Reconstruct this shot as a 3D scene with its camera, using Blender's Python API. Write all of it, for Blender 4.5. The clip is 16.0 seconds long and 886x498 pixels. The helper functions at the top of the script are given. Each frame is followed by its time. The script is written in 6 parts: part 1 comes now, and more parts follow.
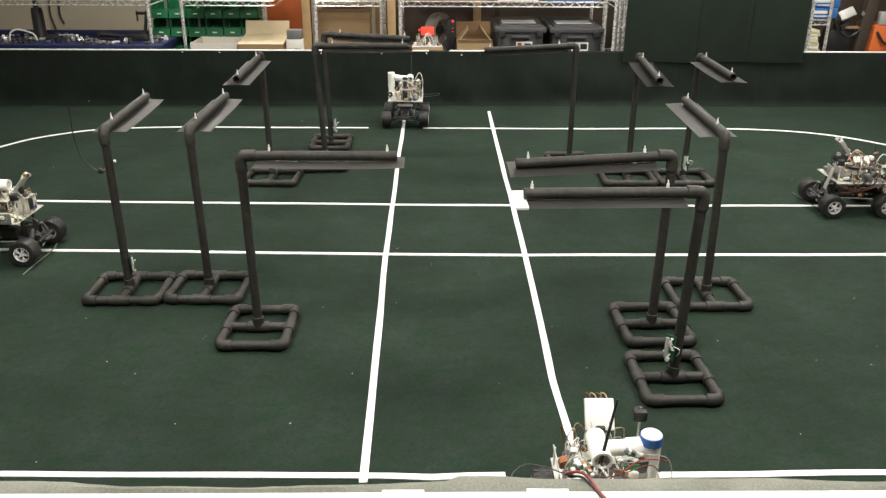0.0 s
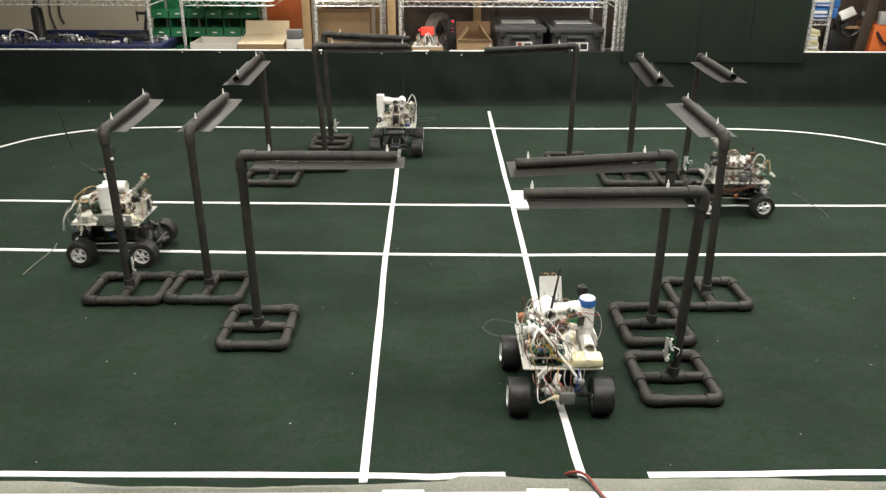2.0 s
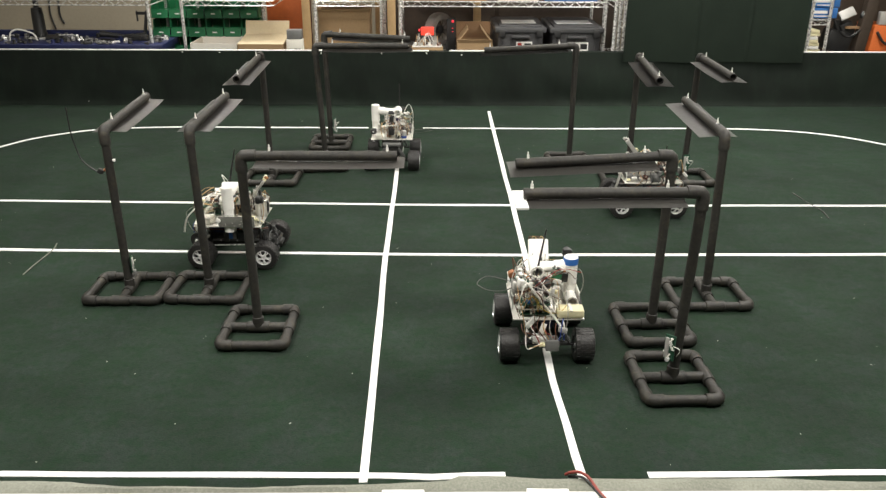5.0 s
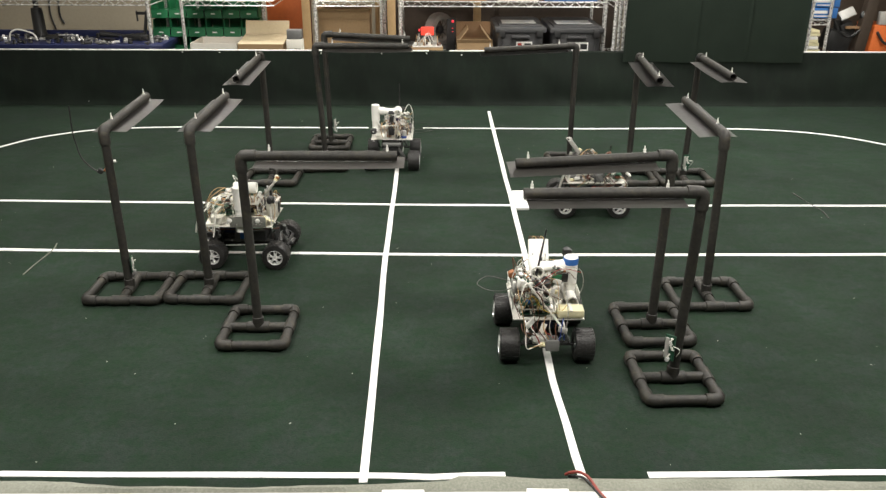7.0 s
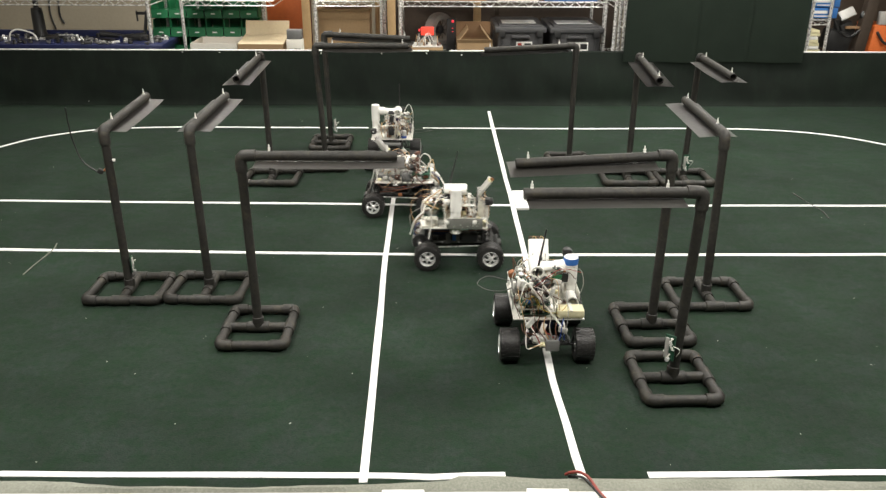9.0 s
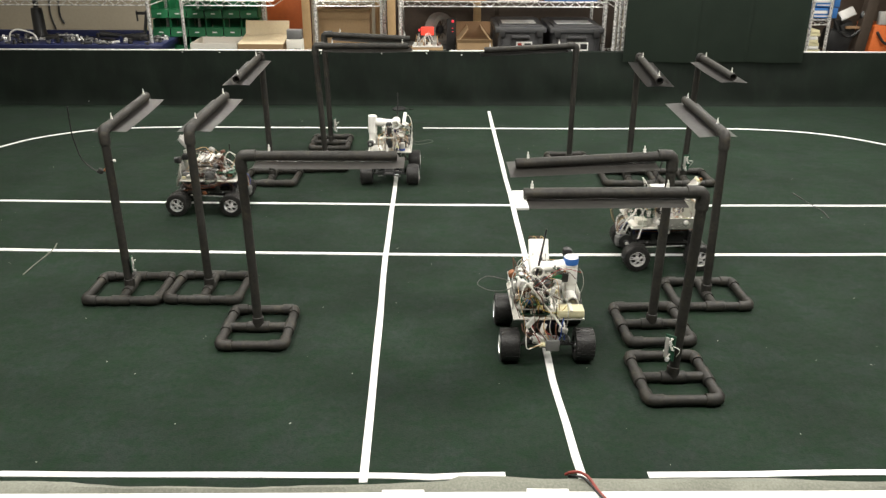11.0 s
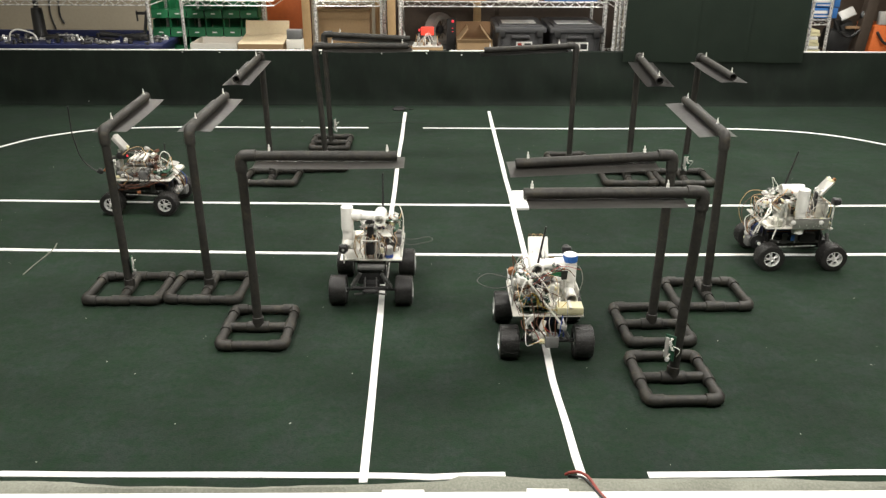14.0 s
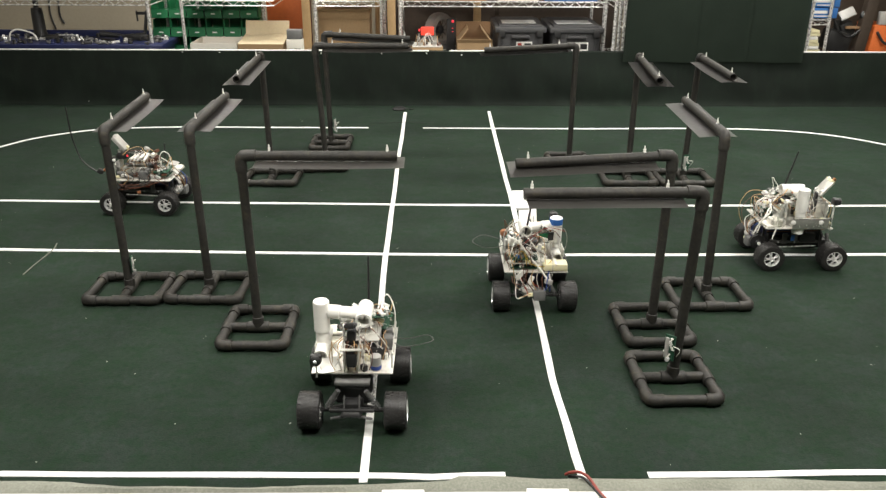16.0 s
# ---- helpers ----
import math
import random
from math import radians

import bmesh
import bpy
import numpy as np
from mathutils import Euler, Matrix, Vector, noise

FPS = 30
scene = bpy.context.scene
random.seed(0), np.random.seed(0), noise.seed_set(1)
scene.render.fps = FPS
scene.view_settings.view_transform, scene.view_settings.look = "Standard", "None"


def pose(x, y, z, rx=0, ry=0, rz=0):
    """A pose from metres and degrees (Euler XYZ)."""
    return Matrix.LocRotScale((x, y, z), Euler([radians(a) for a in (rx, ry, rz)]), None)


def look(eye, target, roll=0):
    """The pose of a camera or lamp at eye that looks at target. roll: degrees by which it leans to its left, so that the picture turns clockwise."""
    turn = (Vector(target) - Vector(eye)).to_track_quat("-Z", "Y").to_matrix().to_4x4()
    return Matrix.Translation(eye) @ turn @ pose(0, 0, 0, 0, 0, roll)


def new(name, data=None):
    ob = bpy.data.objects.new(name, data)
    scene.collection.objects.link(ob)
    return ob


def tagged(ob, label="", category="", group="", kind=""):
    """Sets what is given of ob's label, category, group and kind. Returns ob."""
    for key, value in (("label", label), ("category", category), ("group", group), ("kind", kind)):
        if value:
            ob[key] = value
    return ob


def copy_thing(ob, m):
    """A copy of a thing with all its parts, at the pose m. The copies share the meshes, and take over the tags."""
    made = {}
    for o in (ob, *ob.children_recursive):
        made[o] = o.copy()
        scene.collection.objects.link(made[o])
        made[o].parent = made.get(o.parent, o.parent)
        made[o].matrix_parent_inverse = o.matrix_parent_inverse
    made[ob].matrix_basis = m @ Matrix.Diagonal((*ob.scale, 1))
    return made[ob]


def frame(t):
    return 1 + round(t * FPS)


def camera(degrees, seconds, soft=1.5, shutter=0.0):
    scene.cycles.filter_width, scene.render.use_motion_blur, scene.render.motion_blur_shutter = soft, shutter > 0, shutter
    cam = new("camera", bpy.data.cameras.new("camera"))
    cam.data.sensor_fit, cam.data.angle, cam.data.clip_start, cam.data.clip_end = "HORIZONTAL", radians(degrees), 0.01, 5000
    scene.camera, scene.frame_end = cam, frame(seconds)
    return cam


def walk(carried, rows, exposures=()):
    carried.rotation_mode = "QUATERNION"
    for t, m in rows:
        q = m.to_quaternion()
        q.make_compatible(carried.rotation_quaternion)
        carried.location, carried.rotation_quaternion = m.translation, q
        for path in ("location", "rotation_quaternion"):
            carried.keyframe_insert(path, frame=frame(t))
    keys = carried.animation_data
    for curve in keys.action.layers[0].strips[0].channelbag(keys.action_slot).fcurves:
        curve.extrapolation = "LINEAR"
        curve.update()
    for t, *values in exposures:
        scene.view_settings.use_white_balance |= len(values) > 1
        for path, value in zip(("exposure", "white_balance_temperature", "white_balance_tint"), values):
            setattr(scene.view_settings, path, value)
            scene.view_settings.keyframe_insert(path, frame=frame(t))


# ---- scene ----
# ---- camera: it stands still ----
cam = camera(56.46, 16.0, 1.35, 0.4)
CAM = look((0.0, 0.0, 1.436), (0.01498, 1.0, 1.01308), 0.34)
walk(cam, [(0.0, CAM), (16.0, CAM)], [(0.0, 0.0), (16.0, 0.0)])

# ---- world and lamps: a windowless lab under ceiling lights ----
world = bpy.data.worlds.new("world")
world.use_nodes = True
world.node_tree.nodes["Background"].inputs[0].default_value = (1.0, 0.96, 0.9, 1)
world.node_tree.nodes["Background"].inputs[1].default_value = 0.12
scene.world = world
LAMP_WATTS = 61
LAMP_COLOUR = (1.0, 0.965, 0.90)
LAMP_SPOTS = [(-1.7, 1.9), (2.2, 1.9), (-1.6, 4.0), (2.4, 4.0), (-1.6, 6.7), (2.6, 5.6), (0.3, 1.2), (1.0, 5.5)]
CEILING = 2.75


# ---- materials ----
def mat(name, base, rough=0.6, metal=0.0, spread=0.25, grain=60.0, bump=0.15, blotch=4.0, spec=0.5, glow=None, alpha=None):
    """A surface with variation at a coarse and a fine scale and a fine relief."""
    m = bpy.data.materials.new(name)
    m.use_nodes = True
    nt = m.node_tree
    b = nt.nodes["Principled BSDF"]
    co = nt.nodes.new("ShaderNodeTexCoord")
    n1 = nt.nodes.new("ShaderNodeTexNoise")
    n2 = nt.nodes.new("ShaderNodeTexNoise")
    n1.inputs["Scale"].default_value, n2.inputs["Scale"].default_value = blotch, grain
    n1.inputs["Detail"].default_value = n2.inputs["Detail"].default_value = 5
    nt.links.new(co.outputs["Object"], n1.inputs["Vector"])
    nt.links.new(co.outputs["Object"], n2.inputs["Vector"])
    add = nt.nodes.new("ShaderNodeMath")
    add.operation = "ADD"
    nt.links.new(n1.outputs["Fac"], add.inputs[0])
    nt.links.new(n2.outputs["Fac"], add.inputs[1])
    rng = nt.nodes.new("ShaderNodeMapRange")
    rng.inputs["From Min"].default_value, rng.inputs["From Max"].default_value = 0.6, 1.4
    nt.links.new(add.outputs[0], rng.inputs["Value"])
    mix = nt.nodes.new("ShaderNodeMix")
    mix.data_type = "RGBA"
    mix.inputs[6].default_value = (*[max(0.0, c * (1 - spread)) for c in base], 1)
    mix.inputs[7].default_value = (*[min(1.0, c * (1 + spread)) for c in base], 1)
    nt.links.new(rng.outputs[0], mix.inputs[0])
    nt.links.new(mix.outputs[2], b.inputs["Base Color"])
    rr = nt.nodes.new("ShaderNodeMapRange")
    rr.inputs["To Min"].default_value, rr.inputs["To Max"].default_value = max(0.02, rough - 0.1), min(1, rough + 0.1)
    nt.links.new(n2.outputs["Fac"], rr.inputs["Value"])
    nt.links.new(rr.outputs[0], b.inputs["Roughness"])
    b.inputs["Metallic"].default_value = metal
    b.inputs["Specular IOR Level"].default_value = spec
    if bump:
        bp = nt.nodes.new("ShaderNodeBump")
        bp.inputs["Strength"].default_value = bump
        bp.inputs["Distance"].default_value = 0.002
        nt.links.new(n2.outputs["Fac"], bp.inputs["Height"])
        nt.links.new(bp.outputs[0], b.inputs["Normal"])
    if glow:
        b.inputs["Emission Color"].default_value = (*glow[:3], 1)
        b.inputs["Emission Strength"].default_value = glow[3]
    return m


M = {}
M["carpet"] = mat("green_carpet", (0.0112, 0.0222, 0.0135), 0.95, 0, 0.42, 170, 0.5, 2.6, 0.25)


CARPET_WEAR = ((5.0, (1, 1, 1), 0.48, 0.62, (1.30, 1.12, 1.34)), (11.0, (1, 1.8, 1), 0.48, 0.60, (0.68, 0.96, 0.70)), (26.0, (2.2, 1, 1), 0.50, 0.62, (1.32, 1.06, 1.20)), (60.0, (1, 1, 1), 0.50, 0.62, (0.70, 0.86, 0.76)))
PAINT_WEAR = ((7.0, (1, 1, 0.6), 0.46, 0.60, (0.72, 0.70, 0.66)), (19.0, (1, 1, 1), 0.52, 0.64, (1.34, 1.28, 1.12)), (48.0, (1, 1, 1), 0.54, 0.64, (1.40, 1.36, 1.26)), (90.0, (1, 1, 1), 0.52, 0.62, (0.70, 0.72, 0.74)))
# Cloth: broad paler blotches, darker and paler upright streaks.
CLOTH_TONES = ((0.9, (1, 1, 2.0), 0.46, 0.64, (1.34, 1.40, 1.34)), (3.4, (1, 1, 0.5), 0.46, 0.62, (0.72, 0.74, 0.72)), (14.0, (1, 1, 0.4), 0.50, 0.62, (1.22, 1.25, 1.22)))


def mottle(m, layers):
    """Lay patches and streaks over a surface's colour: trodden carpet, rubbed paint, uneven cloth."""
    nt = m.node_tree
    b = nt.nodes["Principled BSDF"]
    co = nt.nodes.new("ShaderNodeTexCoord")
    src = b.inputs["Base Color"].links[0].from_socket
    for scale, stretch, low, high, tint in layers:
        mp = nt.nodes.new("ShaderNodeMapping")
        mp.inputs["Scale"].default_value = stretch
        mp.inputs["Rotation"].default_value = (0, 0, 0.1 * scale)
        nz = nt.nodes.new("ShaderNodeTexNoise")
        nz.inputs["Scale"].default_value = scale
        nz.inputs["Detail"].default_value = 4
        nz.inputs["Roughness"].default_value = 0.65
        rg = nt.nodes.new("ShaderNodeMapRange")
        rg.inputs["From Min"].default_value, rg.inputs["From Max"].default_value = low, high
        mx = nt.nodes.new("ShaderNodeMix")
        mx.data_type, mx.blend_type = "RGBA", "MULTIPLY"
        mx.clamp_result = False
        mx.inputs[7].default_value = (*tint, 1)
        nt.links.new(co.outputs["Object"], mp.inputs[0])
        nt.links.new(mp.outputs[0], nz.inputs["Vector"])
        nt.links.new(nz.outputs["Fac"], rg.inputs["Value"])
        nt.links.new(rg.outputs[0], mx.inputs[0])
        nt.links.new(src, mx.inputs[6])
        src = mx.outputs[2]
    nt.links.new(src, b.inputs["Base Color"])


mottle(M["carpet"], CARPET_WEAR)
M["fabric"] = mat("dark_green_fabric", (0.0068, 0.0112, 0.0078), 0.9, 0, 0.3, 300, 0.3, 2.0, 0.3)
mottle(M["fabric"], CLOTH_TONES)
M["drape"] = mat("green_drape", (0.0230, 0.0350, 0.0250), 0.9, 0, 0.3, 300, 0.3, 3.0, 0.3)
M["deck"] = mat("deck_plate_metal", (0.74, 0.72, 0.66), 0.32, 0.30, 0.2, 90, 0.05, 18)
M["hem"] = mat("grey_hem", (0.185, 0.190, 0.158), 0.9, 0, 0.35, 200, 0.3, 9, 0.2)
M["tape"] = mat("white_tape", (0.82, 0.82, 0.80), 0.55, 0, 0.05, 80, 0.15, 6)
M["white_board"] = mat("white_board", (0.80, 0.79, 0.75), 0.5, 0, 0.06, 50, 0.1, 3)
M["black_pvc"] = mat("black_painted_pvc", (0.0285, 0.0270, 0.0238), 0.58, 0, 0.3, 110, 0.3, 12, 0.4)
mottle(M["black_pvc"], PAINT_WEAR)
M["black_sheet"] = mat("black_plastic_sheet", (0.048, 0.0455, 0.042), 0.45, 0, 0.2, 60, 0.05, 5)
M["white_pvc"] = mat("white_pvc", (0.90, 0.89, 0.84), 0.3, 0, 0.06, 40, 0.05, 9)
M["white_plastic"] = mat("white_plastic", (0.75, 0.74, 0.70), 0.4, 0, 0.08, 60, 0.05, 9)
M["blue_tape"] = mat("blue_tape", (0.03, 0.13, 0.42), 0.55, 0, 0.15, 80, 0.1, 20)
M["rubber"] = mat("tyre_rubber", (0.020, 0.0192, 0.0185), 0.48, 0, 0.75, 150, 0.7, 30)
M["chrome"] = mat("chrome_rim", (0.98, 0.98, 0.97), 0.12, 0.55, 0.02, 140, 0.4, 20)
M["copper_dull"] = mat("dull_copper_coil", (0.40, 0.17, 0.08), 0.5, 0.3, 0.4, 160, 0.3, 40)
M["acrylic"] = mat("clear_acrylic", (0.97, 0.98, 0.97), 0.04, 0, 0.02, 60, 0, 14)
M["acrylic"].node_tree.nodes["Principled BSDF"].inputs["Transmission Weight"].default_value = 1.0
M["dark_rim"] = mat("dark_rim_well", (0.018, 0.018, 0.018), 0.5, 0, 0.2, 60, 0.05, 20)
M["black_plastic"] = mat("black_plastic", (0.024, 0.024, 0.024), 0.45, 0, 0.3, 90, 0.1, 14)
M["grey_plastic"] = mat("grey_plastic", (0.16, 0.16, 0.155), 0.5, 0, 0.2, 90, 0.1, 14)
M["steel"] = mat("worn_steel", (0.82, 0.81, 0.79), 0.28, 0.55, 0.15, 80, 0.05, 12)
M["alu"] = mat("aluminium_plate", (0.66, 0.65, 0.60), 0.38, 0.55, 0.12, 90, 0.05, 14)
M["panel"] = mat("light_grey_panel", (0.42, 0.41, 0.385), 0.42, 0.1, 0.1, 60, 0.05, 14)
M["pcb"] = mat("green_circuit_board", (0.016, 0.070, 0.038), 0.4, 0, 0.4, 160, 0.2, 30)
M["chip"] = mat("chip_black", (0.02, 0.02, 0.022), 0.4, 0, 0.2, 90, 0.1, 14)
M["gold"] = mat("brass_copper", (0.45, 0.22, 0.10), 0.35, 0.8, 0.25, 90, 0.1, 14)
M["cream"] = mat("cream_battery_wrap", (0.80, 0.74, 0.48), 0.5, 0, 0.1, 60, 0.05, 14)
M["w_white"] = mat("white_wire", (0.82, 0.80, 0.74), 0.5, 0, 0.08, 60, 0, 14)
M["w_tan"] = mat("tan_wire", (0.50, 0.32, 0.15), 0.5, 0, 0.15, 60, 0, 14)
M["w_brown"] = mat("brown_wire", (0.13, 0.05, 0.028), 0.5, 0, 0.15, 60, 0, 14)
M["w_grey"] = mat("grey_ribbon_wire", (0.38, 0.36, 0.33), 0.5, 0, 0.15, 60, 0, 14)
M["w_yellow"] = mat("yellow_wire", (0.62, 0.42, 0.05), 0.5, 0, 0.15, 60, 0, 14)
M["w_red"] = mat("red_wire", (0.36, 0.03, 0.02), 0.45, 0, 0.15, 60, 0, 14)
M["w_black"] = mat("black_wire", (0.015, 0.015, 0.015), 0.45, 0, 0.15, 60, 0, 14)
M["w_blue"] = mat("blue_wire", (0.03, 0.07, 0.30), 0.45, 0, 0.15, 60, 0, 14)
M["red_led"] = mat("red_led", (0.7, 0.02, 0.02), 0.4, 0, 0.05, 60, 0, 14, glow=(1.0, 0.04, 0.06, 1.3))
M["red_glow"] = mat("red_lit_case", (0.7, 0.05, 0.03), 0.4, 0, 0.05, 60, 0, 14, glow=(1.0, 0.07, 0.04, 0.8))
M["lamp"] = mat("ceiling_lamp_diffuser", (0.8, 0.8, 0.78), 0.5, 0, 0.02, 60, 0, 14, glow=(1.0, 0.95, 0.85, 2.5))
M["ceiling"] = mat("ceiling_tile", (0.72, 0.71, 0.68), 0.9, 0, 0.06, 150, 0.3, 3)
M["wall"] = mat("beige_painted_wall", (0.34, 0.30, 0.225), 0.8, 0, 0.1, 40, 0.1, 1.5)
M["lab_floor"] = mat("lab_floor", (0.10, 0.095, 0.085), 0.6, 0, 0.2, 60, 0.1, 2)
M["green_bin"] = mat("green_bin_plastic", (0.01, 0.15, 0.055), 0.4, 0, 0.15, 60, 0.05, 8)
M["card"] = mat("cardboard", (0.33, 0.22, 0.115), 0.85, 0, 0.12, 90, 0.15, 6)
M["card_in"] = mat("cardboard_inside", (0.26, 0.155, 0.08), 0.85, 0, 0.12, 90, 0.15, 6)
M["white_card"] = mat("white_card", (0.75, 0.72, 0.64), 0.8, 0, 0.06, 90, 0.1, 6)
M["paper"] = mat("paper", (0.80, 0.79, 0.75), 0.8, 0, 0.05, 90, 0.05, 6)
M["wood"] = mat("pine_timber", (0.38, 0.25, 0.12), 0.7, 0, 0.18, 70, 0.15, 5)
M["orange_wood"] = mat("orange_stained_panel", (0.36, 0.085, 0.02), 0.5, 0, 0.15, 40, 0.1, 3)
M["orange"] = mat("orange_plastic", (0.62, 0.14, 0.03), 0.5, 0, 0.12, 60, 0.05, 6)
M["tote"] = mat("black_tote_plastic", (0.062, 0.062, 0.064), 0.42, 0, 0.25, 70, 0.12, 6)
M["blue_box"] = mat("blue_printed_card", (0.04, 0.16, 0.44), 0.5, 0, 0.12, 60, 0.05, 6)
M["blue_metal"] = mat("dark_blue_painted_metal", (0.016, 0.022, 0.075), 0.45, 0, 0.25, 60, 0.1, 5)
M["dark_wood"] = mat("dark_brown_wood", (0.055, 0.040, 0.029), 0.6, 0, 0.25, 40, 0.1, 4)
M["pale_card"] = mat("pale_cardboard", (0.60, 0.50, 0.33), 0.85, 0, 0.1, 90, 0.15, 6)
M["fan_grey"] = mat("fan_grey_plastic", (0.30, 0.29, 0.27), 0.5, 0, 0.15, 60, 0.1, 10)
M["shock_grey"] = mat("shock_grey_plastic", (0.10, 0.10, 0.098), 0.45, 0.1, 0.3, 60, 0.1, 20)
M["w_dark"] = mat("dark_grey_wire", (0.07, 0.068, 0.064), 0.5, 0, 0.15, 60, 0, 14)
M["cable_red"] = mat("dull_red_cable", (0.22, 0.035, 0.025), 0.45, 0, 0.2, 60, 0, 20)
M["mirror_plate"] = mat("polished_steel_plate", (0.50, 0.50, 0.49), 0.16, 0.9, 0.05, 20, 0, 6)
M["skirt"] = mat("brushed_side_plate", (0.52, 0.51, 0.47), 0.25, 0.7, 0.2, 60, 0.05, 16)
M["fleck"] = mat("pale_lint", (0.55, 0.54, 0.48), 0.9, 0, 0.2, 200, 0.1, 50)


# ---- mesh helpers ----
def add_box(bm, at, size, rot=None, bevel=0.0):
    m = Matrix.Translation(at)
    if rot is not None:
        m = m @ Euler([radians(a) for a in rot]).to_matrix().to_4x4()
    got = bmesh.ops.create_cube(bm, size=1.0, matrix=m @ Matrix.Diagonal((*size, 1)))
    if bevel:
        edges = list({e for v in got["verts"] for e in v.link_edges})
        bmesh.ops.bevel(bm, geom=edges, offset=bevel, segments=2, affect="EDGES", profile=0.5)
    return bm


def lathe(bm, profile, m=None, seg=20, close=False):
    """Turn a profile of (radius, height) round the local z axis."""
    m = m or Matrix()
    rings = []
    for r, z in profile:
        rings.append([bm.verts.new(m @ Vector((r * math.cos(2 * math.pi * i / seg), r * math.sin(2 * math.pi * i / seg), z))) for i in range(seg)])
    pairs = list(zip(rings, rings[1:] + ([rings[0]] if close else [])))
    if not close:
        pairs = list(zip(rings, rings[1:]))
        bm.faces.new(rings[0][::-1])
        bm.faces.new(rings[-1])
    for a, b in pairs:
        for i in range(seg):
            j = (i + 1) % seg
            bm.faces.new((a[i], a[j], b[j], b[i]))
    return bm


def along(p0, p1):
    p0, p1 = Vector(p0), Vector(p1)
    return Matrix.Translation(p0) @ (p1 - p0).to_track_quat("Z", "Y").to_matrix().to_4x4(), (p1 - p0).length


def add_rod(bm, p0, p1, r, seg=14, r2=None, lip=0.0):
    m, n = along(p0, p1)
    r2 = r if r2 is None else r2
    if lip:
        return lathe(bm, [(r - lip, 0), (r, lip), (r2, n - lip), (r2 - lip, n)], m, seg)
    return lathe(bm, [(r, 0), (r2, n)], m, seg)


def add_pipe(bm, p0, p1, r, wall=0.004, seg=20):
    """A hollow pipe, open at both ends."""
    m, n = along(p0, p1)
    return lathe(bm, [(r, 0), (r, n), (r - wall, n), (r - wall, 0)], m, seg, close=True)


def add_tube(bm, pts, r, seg=6):
    """A bent round wire through pts."""
    pts = [Vector(p) for p in pts]
    rings, nrm = [], None
    for i, p in enumerate(pts):
        d = (pts[min(i + 1, len(pts) - 1)] - pts[max(i - 1, 0)]).normalized()
        if nrm is None:
            nrm = d.orthogonal().normalized()
        nrm = (nrm - d * nrm.dot(d)).normalized()
        b = d.cross(nrm)
        rings.append([bm.verts.new(p + r * (math.cos(2 * math.pi * k / seg) * nrm + math.sin(2 * math.pi * k / seg) * b)) for k in range(seg)])
    for a, b in zip(rings, rings[1:]):
        for k in range(seg):
            j = (k + 1) % seg
            bm.faces.new((a[k], a[j], b[j], b[k]))
    bm.faces.new(rings[0][::-1])
    bm.faces.new(rings[-1])
    return bm


def curve_pts(ctrl, n=8):
    """A smooth line through control points."""
    c = [Vector(p) for p in ctrl]
    c = [c[0] * 2 - c[1]] + c + [c[-1] * 2 - c[-2]]
    out = []
    for i in range(1, len(c) - 2):
        for k in range(n):
            t = k / n
            p0, p1, p2, p3 = c[i - 1:i + 3]
            out.append(0.5 * ((2 * p1) + (p2 - p0) * t + (2 * p0 - 5 * p1 + 4 * p2 - p3) * t * t + (3 * p1 - p0 - 3 * p2 + p3) * t ** 3))
    return out + [c[-2]]


def mesh_of(bm, name, material, smooth=True):
    bmesh.ops.recalc_face_normals(bm, faces=bm.faces[:])
    me = bpy.data.meshes.new(name)
    bm.to_mesh(me)
    bm.free()
    me.materials.append(material)
    if smooth:
        me.shade_smooth()
        me.set_sharp_from_angle(angle=radians(38))
    return me


def part(name, bm, material, parent=None, label="", at=None):
    ob = new(name, mesh_of(bm, name, material))
    if parent is not None:
        ob.parent = parent
    if at is not None:
        ob.matrix_basis = at
    return tagged(ob, label) if label else ob


def thing(name, m, label, category, group="", kind=""):
    ob = new(name)
    ob.empty_display_size = 0.05
    ob.matrix_basis = m
    return tagged(ob, label, category, group, kind)


def setting(name, bm, material, label, category):
    return tagged(part(name, bm, material), label, category, "", "structure")


B = bmesh.new

# ---- the setting: arena floor, arena walls, room ----
X_L, X_R, Y_1, Y_2 = -0.198, 0.411, 3.975, 3.337
WALL_Y, WALL_H, NEAR_Y = 6.21, 0.40, 1.285


def ribbon(pts, width, z=0.0035, wob=0.0):
    """A strip of tape laid along pts on the floor."""
    bm = B()
    pts = [Vector((p[0], p[1], z)) for p in pts]
    prev = None
    for i, p in enumerate(pts):
        d = (pts[min(i + 1, len(pts) - 1)] - pts[max(i - 1, 0)]).normalized()
        s = Vector((-d.y, d.x, 0))
        w = width / 2 * (1 + wob * noise.noise(p * 3.0))
        off = s * wob * 0.03 * noise.noise(p * 2.1 + Vector((7, 1, 0)))
        row = [bm.verts.new(p + off + s * w), bm.verts.new(p + off - s * w)]
        low = [bm.verts.new(v.co - Vector((0, 0, 0.003))) for v in row]
        ring = row + low[::-1]
        if prev:
            for k in range(4):
                j = (k + 1) % 4
                bm.faces.new((prev[k], prev[j], ring[j], ring[k]))
        else:
            bm.faces.new(ring)
        prev = ring
    bm.faces.new(prev[::-1])
    return bm


def steps(p, q, n=24):
    return [(p[0] + (q[0] - p[0]) * i / n, p[1] + (q[1] - p[1]) * i / n) for i in range(n + 1)]


